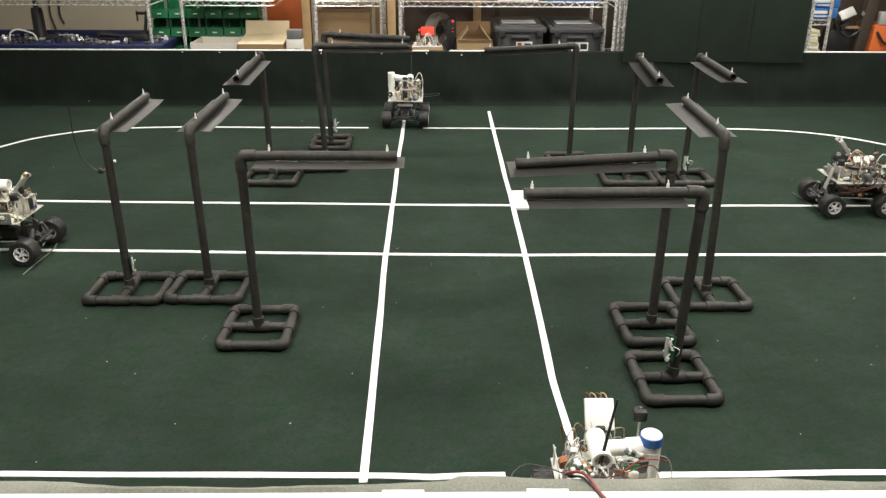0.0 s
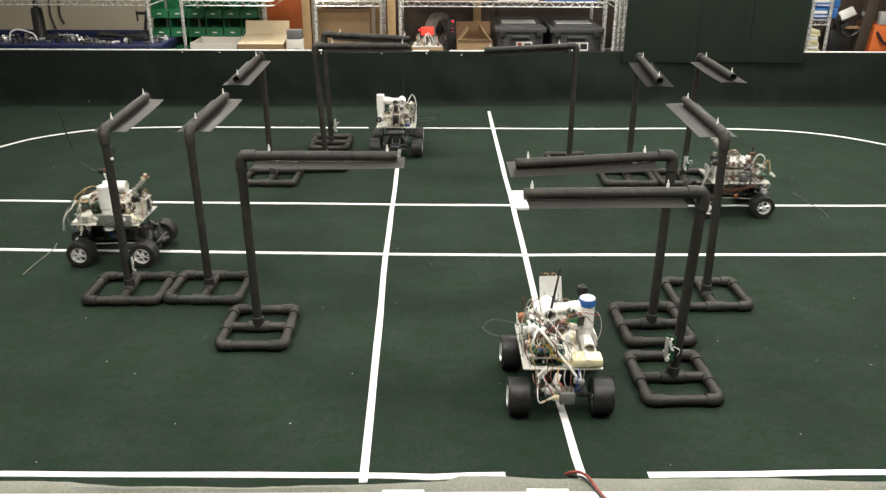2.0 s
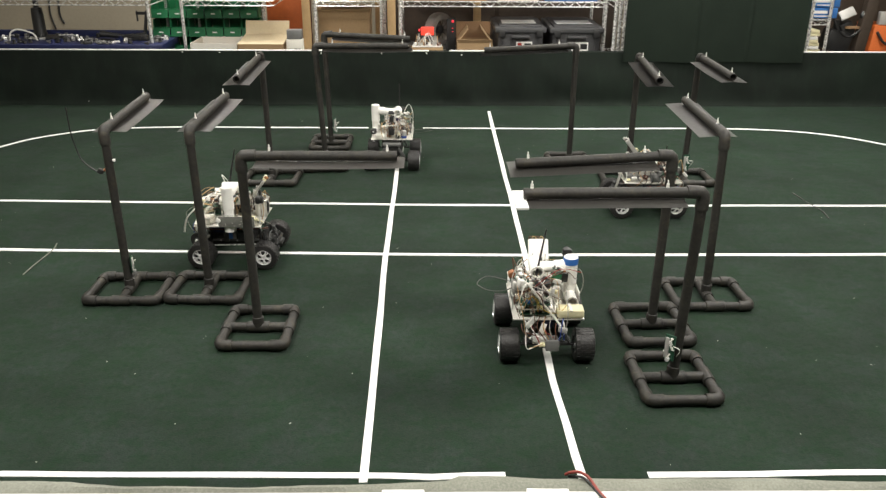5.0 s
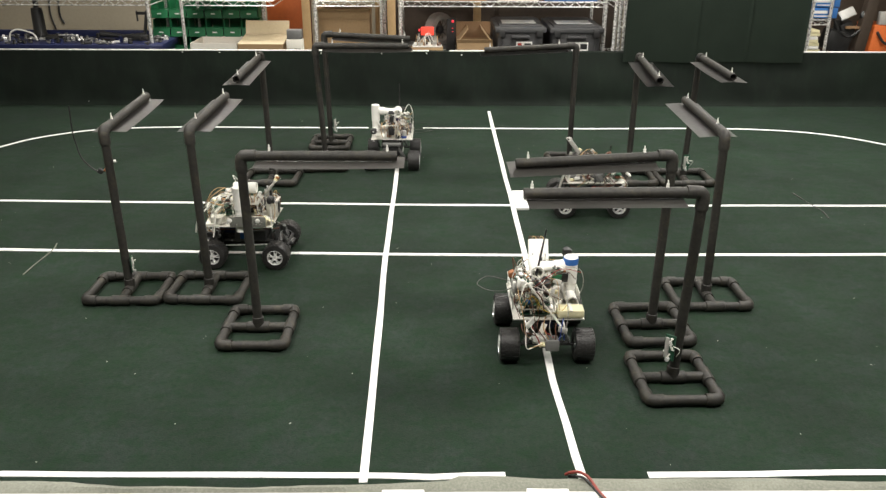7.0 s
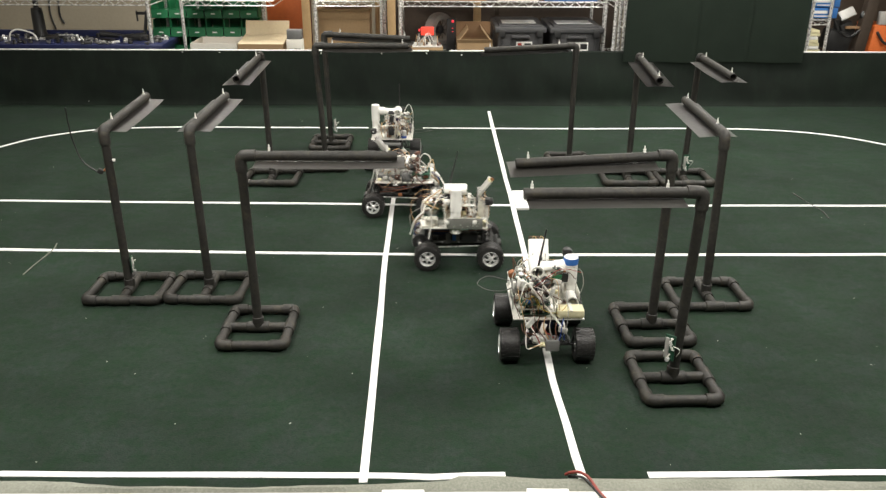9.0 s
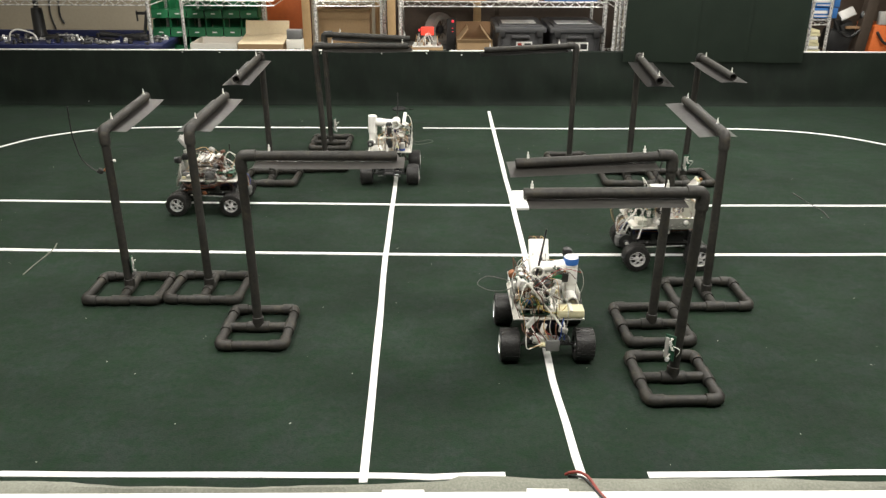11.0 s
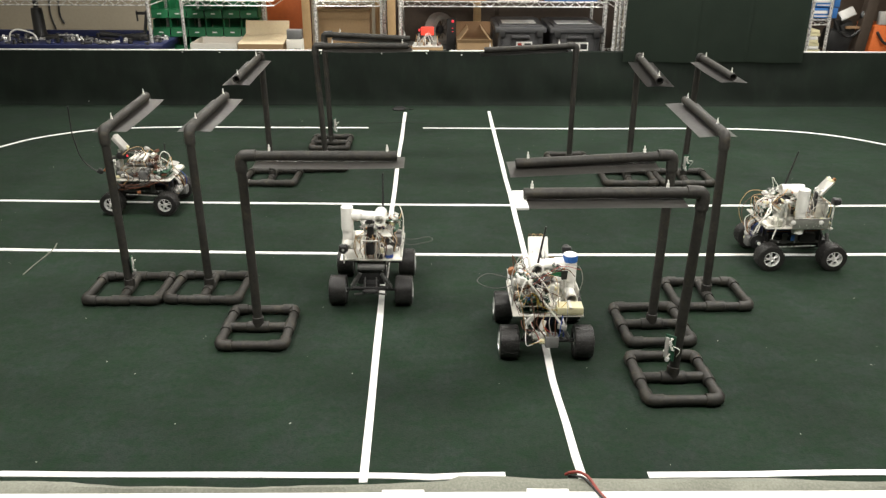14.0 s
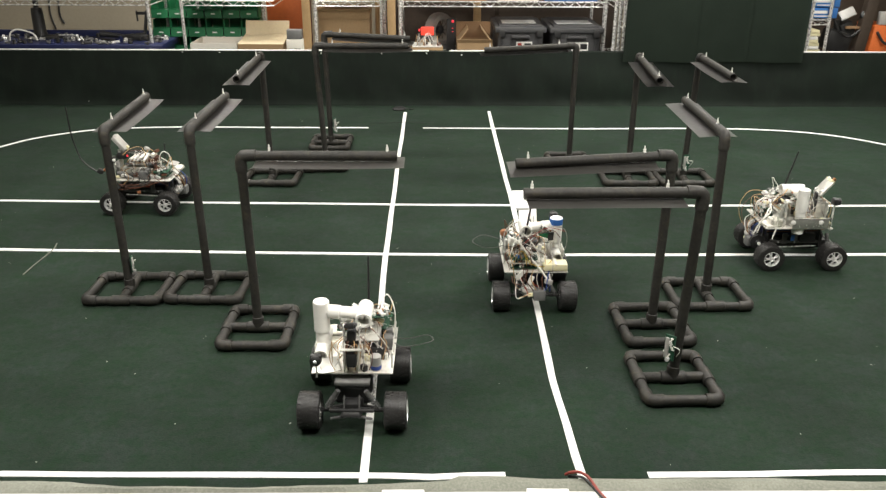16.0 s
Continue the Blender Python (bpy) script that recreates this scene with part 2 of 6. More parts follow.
def arena():
    bm = B()
    bmesh.ops.create_grid(bm, x_segments=120, y_segments=90, size=0.5, matrix=Matrix.Translation((0, 3.755, 0)) @ Matrix.Diagonal((6.9, 4.95, 1, 1)))
    for v in bm.verts:
        v.co.z = 0.0006 * noise.noise(v.co * 1.7) + 0.0004 * noise.noise(v.co * 6.0)
    setting("floor", bm, M["carpet"], "dark green felt carpet with lint specks", "floor")
    bm = B()
    add_box(bm, (0, 2.9, -0.06), (12.2, 11.2, 0.1))
    setting("ground", bm, M["lab_floor"], "grey laboratory floor round the arena", "floor")

    # arena walls, clad with fabric that sags a little
    def fabric_wall(name, x0, x1, y, depth, top, flip):
        bm = B()
        n = 300
        up = [0, 0.006, 0.014, 0.028, 0.05] + [0.05 + (top - 0.05) * j / 9 for j in range(1, 10)]
        prev = None
        for i in range(n + 1):
            x = x0 + (x1 - x0) * i / n
            row = []
            for z in up:
                hang = 1 - (z / top) ** 3
                w = 0.026 * noise.noise(Vector((x * 1.3, z * 2.2, 2.0))) * hang + 0.010 * noise.noise(Vector((x * 4.5 + z * 3, z * 2.5, 0))) * hang
                foot = 0.018 * max(0.0, 1 - z / 0.05) ** 2
                row.append(bm.verts.new((x, y - flip * (0.006 + abs(w) + foot), z)))
            row.append(bm.verts.new((x, y + flip * depth, top)))
            row.append(bm.verts.new((x, y + flip * depth, 0)))
            if prev:
                for a in range(len(row)):
                    b = (a + 1) % len(row)
                    bm.faces.new((prev[a], prev[b], row[b], row[a]))
            else:
                bm.faces.new(row)
            prev = row
        bm.faces.new(prev[::-1])
        return setting(name, bm, M["fabric"], "low arena wall clad in dark green fabric", "wall")

    far = fabric_wall("wall_north", -3.4, 3.5, WALL_Y, 0.05, WALL_H, 1)
    near = fabric_wall("wall_south", -3.4, 3.5, NEAR_Y, 0.05, WALL_H - 0.012, -1)
    for name, x in (("wall_west", -3.45), ("wall_east", 3.55)):
        bm = B()
        add_box(bm, (x, 3.75, WALL_H / 2), (0.05, 5.02, WALL_H), None, 0.004)
        setting(name, bm, M["fabric"], "low arena wall clad in dark green fabric", "wall")
    # white ledges on the walls
    bm = B()
    for x0, x1 in ((-3.4, -0.02), (0.13, 0.42), (2.77, 3.5)):
        add_box(bm, ((x0 + x1) / 2, WALL_Y + 0.022, WALL_H + 0.003), (x1 - x0, 0.03, 0.006), None, 0.0015)
    setting("trim", bm, M["white_board"], "white board ledge along the far arena wall", "trim")
    bm = B()
    add_box(bm, (0, NEAR_Y - 0.171, WALL_H - 0.006), (6.9, 0.30, 0.014), None, 0.002)
    add_box(bm, (-0.054, NEAR_Y - 0.0185, WALL_H - 0.004), (0.080, 0.012, 0.0135), None, 0.001)
    add_box(bm, (0.221, NEAR_Y - 0.0185, WALL_H - 0.004), (0.080, 0.012, 0.0135), None, 0.001)
    setting("trim", bm, M["white_board"], "white board ledge along the near arena wall", "trim")
    HEM_X = (-1.6, -0.82, -0.70, -0.58, -0.36, -0.16, 0.035, 0.045, 0.12, 0.22, 0.45, 0.66, 0.85, 1.6)
    HEM_UP = (0.022, 0.024, 0.022, 0.007, 0.004, 0.009, 0.020, 0.034, 0.034, 0.026, 0.024, 0.024, 0.013, 0.012)
    # curled hem of the fabric along the near wall
    bm = B()
    prev = None
    for i in range(241):
        x = -1.6 + 3.2 * i / 240
        up = float(np.interp(x, HEM_X, HEM_UP)) + 0.0030 * noise.noise(Vector((x * 7, 3, 0))) + 0.0016 * noise.noise(Vector((x * 31, 5, 0)))
        y = NEAR_Y - 0.024
        up += 0.012
        lift = 0.003 * noise.noise(Vector((x * 5, 9, 0)))
        row = [bm.verts.new((x, y, WALL_H)), bm.verts.new((x, y + up * 0.5, WALL_H + 0.006 + lift)), bm.verts.new((x, y + up, WALL_H + 0.003)), bm.verts.new((x, y + up * 0.9, WALL_H - 0.004)), bm.verts.new((x, y, WALL_H - 0.010))]
        if prev:
            for a in range(5):
                b = (a + 1) % 5
                bm.faces.new((prev[a], prev[b], row[b], row[a]))
        prev = row
    setting("trim", bm, M["hem"], "frayed grey fabric hem along the near arena wall", "trim")

    # tape lines
    w = 0.0232
    lines = [
        ("white tape lane line", steps((X_L + 0.003, 5.97), (X_L - 0.003, 3.3)) + steps((X_L - 0.002, 3.2), (X_L + 0.016, 1.79), 20), w),
        ("white tape lane line with a bend", steps((0.421, 6.0), (0.411, 3.3)) + [(0.408, 3.0), (0.402, 2.7), (0.396, 2.45), (0.393, 2.30), (0.396, 2.2), (0.402, 2.05), (0.404, 1.9), (0.409, 1.79)], w),
        ("white tape lane line crossing the arena", steps((-3.3, 4.060), (-0.198, 3.976), 40) + steps((-0.1, 3.973), (0.411, 3.965), 8) + steps((0.5, 3.963), (3.4, 3.962), 30), w),
        ("white tape lane line crossing the arena", steps((-3.3, 3.428), (-0.199, 3.334), 40) + steps((-0.1, 3.331), (0.411, 3.323), 8) + steps((0.5, 3.324), (3.4, 3.334), 30), w),
        ("white tape border line", steps((-3.3, 1.850), (-0.18, 1.819), 40) + [(-0.1, 1.817), (0.0, 1.811), (0.1, 1.817), (0.2, 1.819)], w),
        ("white tape border line", steps((0.588, 1.815), (0.9, 1.818), 8) + steps((1.0, 1.821), (3.4, 1.83), 20), w),
    ]
    left = [(-3.02, 3.4), (-3.0, 3.9), (-2.92, 4.4), (-2.8, 4.83), (-2.69, 5.03), (-2.59, 5.2), (-2.45, 5.33), (-2.27, 5.44), (-2.02, 5.50), (-1.72, 5.523), (-1.2, 5.52), (-0.43, 5.512)]
    right = [(-0.06, 5.509), (0.417, 5.503), (1.1, 5.497), (1.7, 5.512), (2.08, 5.502), (2.26, 5.482), (2.44, 5.44), (2.61, 5.37), (2.76, 5.27), (2.93, 5.10), (3.05, 4.9), (3.15, 4.5), (3.2, 4.0)]
    for pts in (left, right):
        sm = curve_pts([(p[0], p[1], 0) for p in pts], 6)
        lines.append(("curved white tape border line", [(p.x, p.y) for p in sm], w))
    for i, (lab, pts, ww) in enumerate(lines):
        tagged(part("tape_line", ribbon(pts, ww, 0.0022 + 0.00025 * i, 0.12), M["tape"]), lab, "tape line", "tape lines", "structure")
    # scratched start marks and thin cords on the carpet
    for pts, c in (([(-1.688, 3.115), (-1.694, 3.20), (-1.695, 3.264), (-1.692, 3.39), (-1.70, 3.45)], "hem"), ([(1.95, 3.774), (1.965, 3.88), (1.955, 3.98), (1.95, 4.06), (1.94, 4.16)], "w_dark")):
        bm = ribbon(curve_pts([(x, y, 0) for x, y in pts], 4) and [(p.x, p.y) for p in curve_pts([(x, y, 0) for x, y in pts], 4)], 0.004, 0.0052, 0.9)
        tagged(part("floor_mark", bm, M[c]), "thin scuffed start mark across the tape", "floor mark", "start marks", "structure")
    # lint specks
    rnd = random.Random(5)
    bm = B()
    spots = [(1.66, 2.89), (1.56, 2.51), (-1.09, 2.42), (-0.26, 2.34), (0.217, 2.274), (-0.42, 2.06), (-0.76, 2.06), (1.08, 2.0), (0.66, 1.86), (0.87, 1.80), (-1.09, 1.88), (1.48, 2.39), (0.44, 2.66), (-0.97, 2.34)]
    spots += [(rnd.uniform(-2.2, 2.2), rnd.uniform(1.86, 5.9)) for _ in range(110)]
    for i, (x, y) in enumerate(spots):
        r = rnd.uniform(0.0010, 0.0019) if i < 14 else rnd.uniform(0.0005, 0.0012)
        add_box(bm, (x, y, 0.003), (r * rnd.uniform(1, 3), r * rnd.uniform(0.8, 1.6), r), (0, 0, rnd.uniform(0, 180)))
    tagged(part("lint", bm, M["fleck"]), "pale specks of lint scattered on the carpet", "lint", "", "stuff")

    # room
    for name, at, size in (("wall_5", (0, 8.35, 1.35), (12, 0.1, 2.8)), ("wall_6", (0, -2.6, 1.35), (12, 0.1, 2.8)), ("wall_7", (-5.95, 2.9, 1.35), (0.1, 10.9, 2.8)), ("wall_8", (5.95, 2.9, 1.35), (0.1, 10.9, 2.8))):
        bm = B()
        add_box(bm, at, size)
        setting(name, bm, M["wall"], "beige painted laboratory wall", "wall")
    bm = B()
    add_box(bm, (0, 2.9, CEILING + 0.08), (12, 11, 0.1))
    setting("ceiling", bm, M["ceiling"], "off-white suspended ceiling", "ceiling")


arena()


def ceiling_lights():
    first = None
    for x, y in LAMP_SPOTS:
        m = pose(x, y, CEILING)
        if first is None:
            first = thing("ceiling_light", m, "white fluorescent ceiling light with flat diffuser", "ceiling light", "ceiling lights")
            bm = B()
            for dx, dy, sx, sy in ((-0.61, 0, 0.03, 0.64), (0.61, 0, 0.03, 0.64), (0, -0.31, 1.19, 0.03), (0, 0.31, 1.19, 0.03)):
                add_box(bm, (dx, dy, 0.005), (sx, sy, 0.05))
            part("frame", bm, M["white_plastic"], first)
            bm = B()
            add_box(bm, (0, 0, 0.02), (1.18, 0.58, 0.01))
            part("diffuser", bm, M["lamp"], first)
        else:
            copy_thing(first, m)
        la = bpy.data.lights.new("ceiling_lamp", "AREA")
        la.shape, la.size, la.size_y, la.energy, la.color = "RECTANGLE", 1.15, 0.55, LAMP_WATTS, LAMP_COLOUR
        new("ceiling_lamp", la).matrix_basis = pose(x, y, CEILING - 0.03)


ceiling_lights()

# ---- overhead gates of black pipe ----
def make_gate(GATE_H):
    """A gate at the origin: its pole stands in the middle of its foot frame, its arm points along +x."""
    g = thing("pipe_gate", Matrix(), "black painted pipe stand with overhanging arm and flat shade", "stand", "pipe gates")
    r, R, z = 0.0160, 0.0200, 0.0200
    a, b = 0.111, 0.136
    for sx in (-1, 1):
        part("rail", add_rod(B(), (sx * a, -b + 0.03, z), (sx * a, b - 0.03, z), r), M["black_pvc"], g)
        part("tee", add_rod(B(), (sx * a, -0.036, z), (sx * a, 0.036, z), R, 16, lip=0.002), M["black_pvc"], g)
        for sy in (-1, 1):
            bm = B()
            arc = [(sx * a, sy * (b - 0.045), z), (sx * a, sy * (b - 0.016), z), (sx * (a - 0.004), sy * (b - 0.005), z), (sx * (a - 0.016), sy * b, z), (sx * (a - 0.045), sy * b, z)]
            add_tube(bm, arc, R, 14)
            part("corner_elbow", bm, M["black_pvc"], g)
    for sy in (-1, 1):
        part("side_rail", add_rod(B(), (-a + 0.03, sy * b, z), (a - 0.03, sy * b, z), r), M["black_pvc"], g)
    part("cross_bar", add_rod(B(), (-a, 0, z), (a, 0, z), r), M["black_pvc"], g)
    bm = add_rod(B(), (-0.04, 0, z), (0.04, 0, z), R, 16, lip=0.002)
    add_rod(bm, (0, 0, z), (0, 0, 0.062), R, 16, lip=0.002)
    part("tee", bm, M["black_pvc"], g)
    part("pole", add_rod(B(), (0, 0, 0.03), (0, 0, GATE_H - 0.03), r, 18), M["black_pvc"], g)
    bm = B()
    e = [(0, 0, GATE_H - 0.052), (0, 0, GATE_H - 0.02), (0.003, 0, GATE_H - 0.008), (0.010, 0, GATE_H - 0.001), (0.022, 0, GATE_H), (0.052, 0, GATE_H)]
    add_tube(bm, e, R, 16)
    part("elbow", bm, M["black_pvc"], g)
    part("arm", add_pipe(B(), (0.03, 0, GATE_H), (0.517, 0, GATE_H), r + 0.0006, 0.0035, 22), M["black_pvc"], g)
    # a bowed sheet under the arm
    bm = B()
    rows = []
    for i in range(13):
        x = 0.05 + 0.492 * i / 12
        rows.append([bm.verts.new((x, -0.064 + 0.128 * k / 10, GATE_H - 0.0195 - 0.003 * (abs(k - 5) / 5) ** 1.6 - 0.004 * math.sin(i / 12 * 3.1) * (k < 5))) for k in range(11)])
    for p, q in zip(rows, rows[1:]):
        for k in range(10):
            bm.faces.new((p[k], p[k + 1], q[k + 1], q[k]))
    bmesh.ops.solidify(bm, geom=bm.faces[:], thickness=0.0025)
    part("shade_sheet", bm, M["black_sheet"], g, "flat black plastic sheet")
    for x in (0.097, 0.485):
        bm = add_rod(B(), (x, 0, GATE_H + 0.014), (x, 0, GATE_H + 0.020), 0.0048, 10)
        add_rod(bm, (x, 0, GATE_H + 0.019), (x, 0, GATE_H + 0.038), 0.0028, 8, 0.002)
        add_box(bm, (x, 0, GATE_H + 0.025), (0.009, 0.004, 0.006), None, 0.001)
        part("wing_bolt", bm, M["white_plastic"], g, "white plastic wing bolt")
    return g


# x, y, arm direction, droop of the arm and lean of the pole towards +x in degrees; the far six stand a little taller
NEAR_GATES = [(-1.188, 2.954, 90.5, -1.3, -0.8), (-0.878, 2.962, 87.9, -1.3, -1.0), (-0.621, 2.632, 0.0, 0.9, -0.9), (0.778, 2.288, 180.8, 1.6, 1.4), (0.799, 2.653, 181.5, 3.1, 0.5), (1.075, 2.902, 90.1, -1.4, -0.9)]
TOWARDS = {4: 1.75, 5: 1.0}  # poles that also lean towards -y, by their count
FAR_GATES = [(-0.616, 4.655, 4.0, 3.1, -2.6), (-0.634, 5.085, 0.0, 3.9, -1.2), (0.811, 4.690, 182.0, 2.6, 0.0)]
FAR_SIDE_GATES = [(-0.881, 4.378, 268.0, 2.8, -1.0), (1.090, 4.378, 268.0, 3.0, 0.0), (1.398, 4.378, 270.5, 0.8, 1.1)]


def sensor_board(m, label):
    s = thing("sensor_board", m, label, "circuit board", "pole sensors")
    bm = add_box(B(), (0, 0, 0), (0.004, 0.034, 0.088), None, 0.0008)
    part("board", bm, M["pcb"], s)
    part("connector_row", add_box(B(), (0.005, -0.008, 0.0), (0.006, 0.012, 0.070), None, 0.001), M["panel"], s)
    bm = B()
    rnd = random.Random(3)
    for k in range(12):
        add_box(bm, (0.004, rnd.uniform(-0.012, 0.012), -0.034 + k * 0.0062), (0.005, rnd.uniform(0.005, 0.015), 0.0040), None, 0.0006)
    part("components", bm, M["white_plastic"], s)
    bm = lathe(B(), [(0.007, 0), (0.007, 0.010), (0.004, 0.011)], pose(0.004, 0, -0.038, 0, 90, 0), 14)
    part("sensor_eye", bm, M["chrome"], s)
    part("bracket", add_box(B(), (-0.010, 0.004, 0.005), (0.018, 0.012, 0.03), None, 0.001), M["black_plastic"], s)
    bm = add_tube(B(), curve_pts([(0.004, 0.012, 0.01), (0.012, 0.03, 0.014), (0.0, 0.034, 0.0), (-0.012, 0.02, -0.03)], 6), 0.0014)
    part("wire", bm, M["w_white"], s)
    return s


def gates():
    made = []
    for height, places in ((0.657, NEAR_GATES), (0.689, FAR_GATES), (0.687, FAR_SIDE_GATES)):
        first = make_gate(height)
        for i, (x, y, a, droop, lean) in enumerate(places):
            m = pose(x, y, 0, 0, 0, a)
            if i == 0:
                first.matrix_basis = m
                made.append(first)
            else:
                made.append(copy_thing(first, m))
            tip = pose(0, 0, 0, 0, 0, -a) @ pose(0, 0, 0, TOWARDS.get(len(made), 0.0), lean, 0) @ pose(0, 0, 0, 0, 0, a)
            sag = pose(0, 0, height) @ pose(0, 0, 0, 0, droop, 0) @ pose(0, 0, -height)
            for ch in made[-1].children:
                kind = ch.name.split(".")[0]
                if kind in ("arm", "shade_sheet", "wing_bolt"):
                    ch.matrix_basis = tip @ sag
                elif kind in ("pole", "elbow"):
                    ch.matrix_basis = tip
                if kind == "wing_bolt" and len(made) == 4:
                    ch.matrix_basis = tip @ sag @ pose(0.012 if min(v.co.x for v in ch.data.vertices) < 0.3 else 0.019, 0, 0)
                if kind == "arm" and len(made) == 5:
                    ch.matrix_basis = tip @ sag @ pose(0.009, 0, 0)
                if kind in ("arm", "shade_sheet") and len(made) == 4:
                    ch.matrix_basis = tip @ sag @ pose(0.010, 0, 0)
                if kind == "shade_sheet" and len(made) == 6:
                    ch.matrix_basis = tip @ sag @ pose(0, 0.006, 0) @ Matrix.Diagonal((1, 1.1, 1, 1))
                if kind == "shade_sheet" and len(made) == 5:
                    ch.matrix_basis = tip @ pose(0, 0, height) @ pose(0, 0, 0, -6, 2.9, 0) @ pose(0.009, 0, -height)
    tagged(made[3], "black painted pipe stand with bright white end on its shade")
    # White strip puts the light that the sheet's shiny end reflects into colour.
    bm = add_box(B(), (0.527, 0.0, 0.657 - 0.0205), (0.036, 0.136, 0.008), None, 0.0005)
    sheet = [c for c in made[3].children if c.name.split(".")[0] == "shade_sheet"][0]
    part("tape_end", bm, M["tape"], made[3], "white strip for the sheet's bright shiny end", sheet.matrix_basis.copy())
    # sensors strapped to poles
    sensor_board(pose(0.747, 2.254, 0.147, 0, 0, 228), "small green circuit board with sensor strapped to a pole")
    sensor_board(pose(-1.166, 2.950, 0.125, 0, 0, 5) @ Matrix.Diagonal((0.8, 0.7, 0.72, 1)), "small circuit board with dangling wire on a pole")
    sensor_board(pose(1.398, 4.345, 0.115, 0, 0, 265), "small white and silver sensor board on a pole")
    sensor_board(pose(-0.607, 5.07, 0.135, 0, 0, -25), "small white and black sensor board on a pole")


gates()


# ---- robot cars ----
R_WHEEL, TRACK, BASE = 0.0570, 0.1255, 0.132


def wheel_parts(parent, at):
    """A monster-truck wheel on the local y axis; its outer face looks along -y."""
    turn = pose(0, 0, 0, 90, 0, 0)
    hub = part("wheel", lathe(B(), [(0.008, -0.030), (0.010, -0.01), (0.010, 0.022), (0.006, 0.029)], turn, 10), M["steel"], parent, "", at)
    bm = B()
    prof = [(0.031, -0.031), (0.045, -0.033), (0.0525, -0.031), (0.0552, -0.024), (0.0558, 0.0), (0.0552, 0.024), (0.0525, 0.031), (0.045, 0.033), (0.0325, 0.032), (0.030, 0.02), (0.030, -0.02)]
    lathe(bm, prof, turn, 32, close=True)
    n = 22
    for i in range(n):
        a = 2 * math.pi * i / n
        for row in (-0.0225, -0.0075, 0.0075, 0.0225):
            aa = a + (0.14 if row in (-0.0225, 0.0075) else 0)
            m = turn @ Matrix.Rotation(aa, 4, "Z") @ Matrix.Translation((0.0550, 0, row))
            bmesh.ops.create_cube(bm, size=1, matrix=m @ Matrix.Diagonal((0.0024, 0.0078, 0.013, 1)))
    part("tyre", bm, M["rubber"], hub, "knobbly black rubber tyre")
    bm = lathe(B(), [(0.0315, 0.029), (0.0330, 0.0335), (0.0312, 0.0345), (0.0275, 0.026), (0.0262, -0.028), (0.031, -0.028)], turn, 30, close=True)
    for i in range(5):
        a = 2 * math.pi * i / 5
        for s in (-0.20, 0.20):
            p0 = turn @ Vector((0.007 * math.cos(a), 0.007 * math.sin(a), 0.0325))
            p1 = turn @ Vector((0.0290 * math.cos(a + s), 0.0290 * math.sin(a + s), 0.0285))
            add_rod(bm, p0, p1, 0.0028, 8, 0.0025)
    lathe(bm, [(0.010, 0.020), (0.0105, 0.0335), (0.006, 0.0365), (0.0055, 0.034), (0.002, 0.034)], turn, 14)
    part("rim", bm, M["chrome"], hub, "chrome spoked rim")
    part("rim_well", lathe(B(), [(0.001, 0.0), (0.0262, 0.0), (0.0262, 0.018)], turn, 20), M["dark_rim"], hub)
    return hub


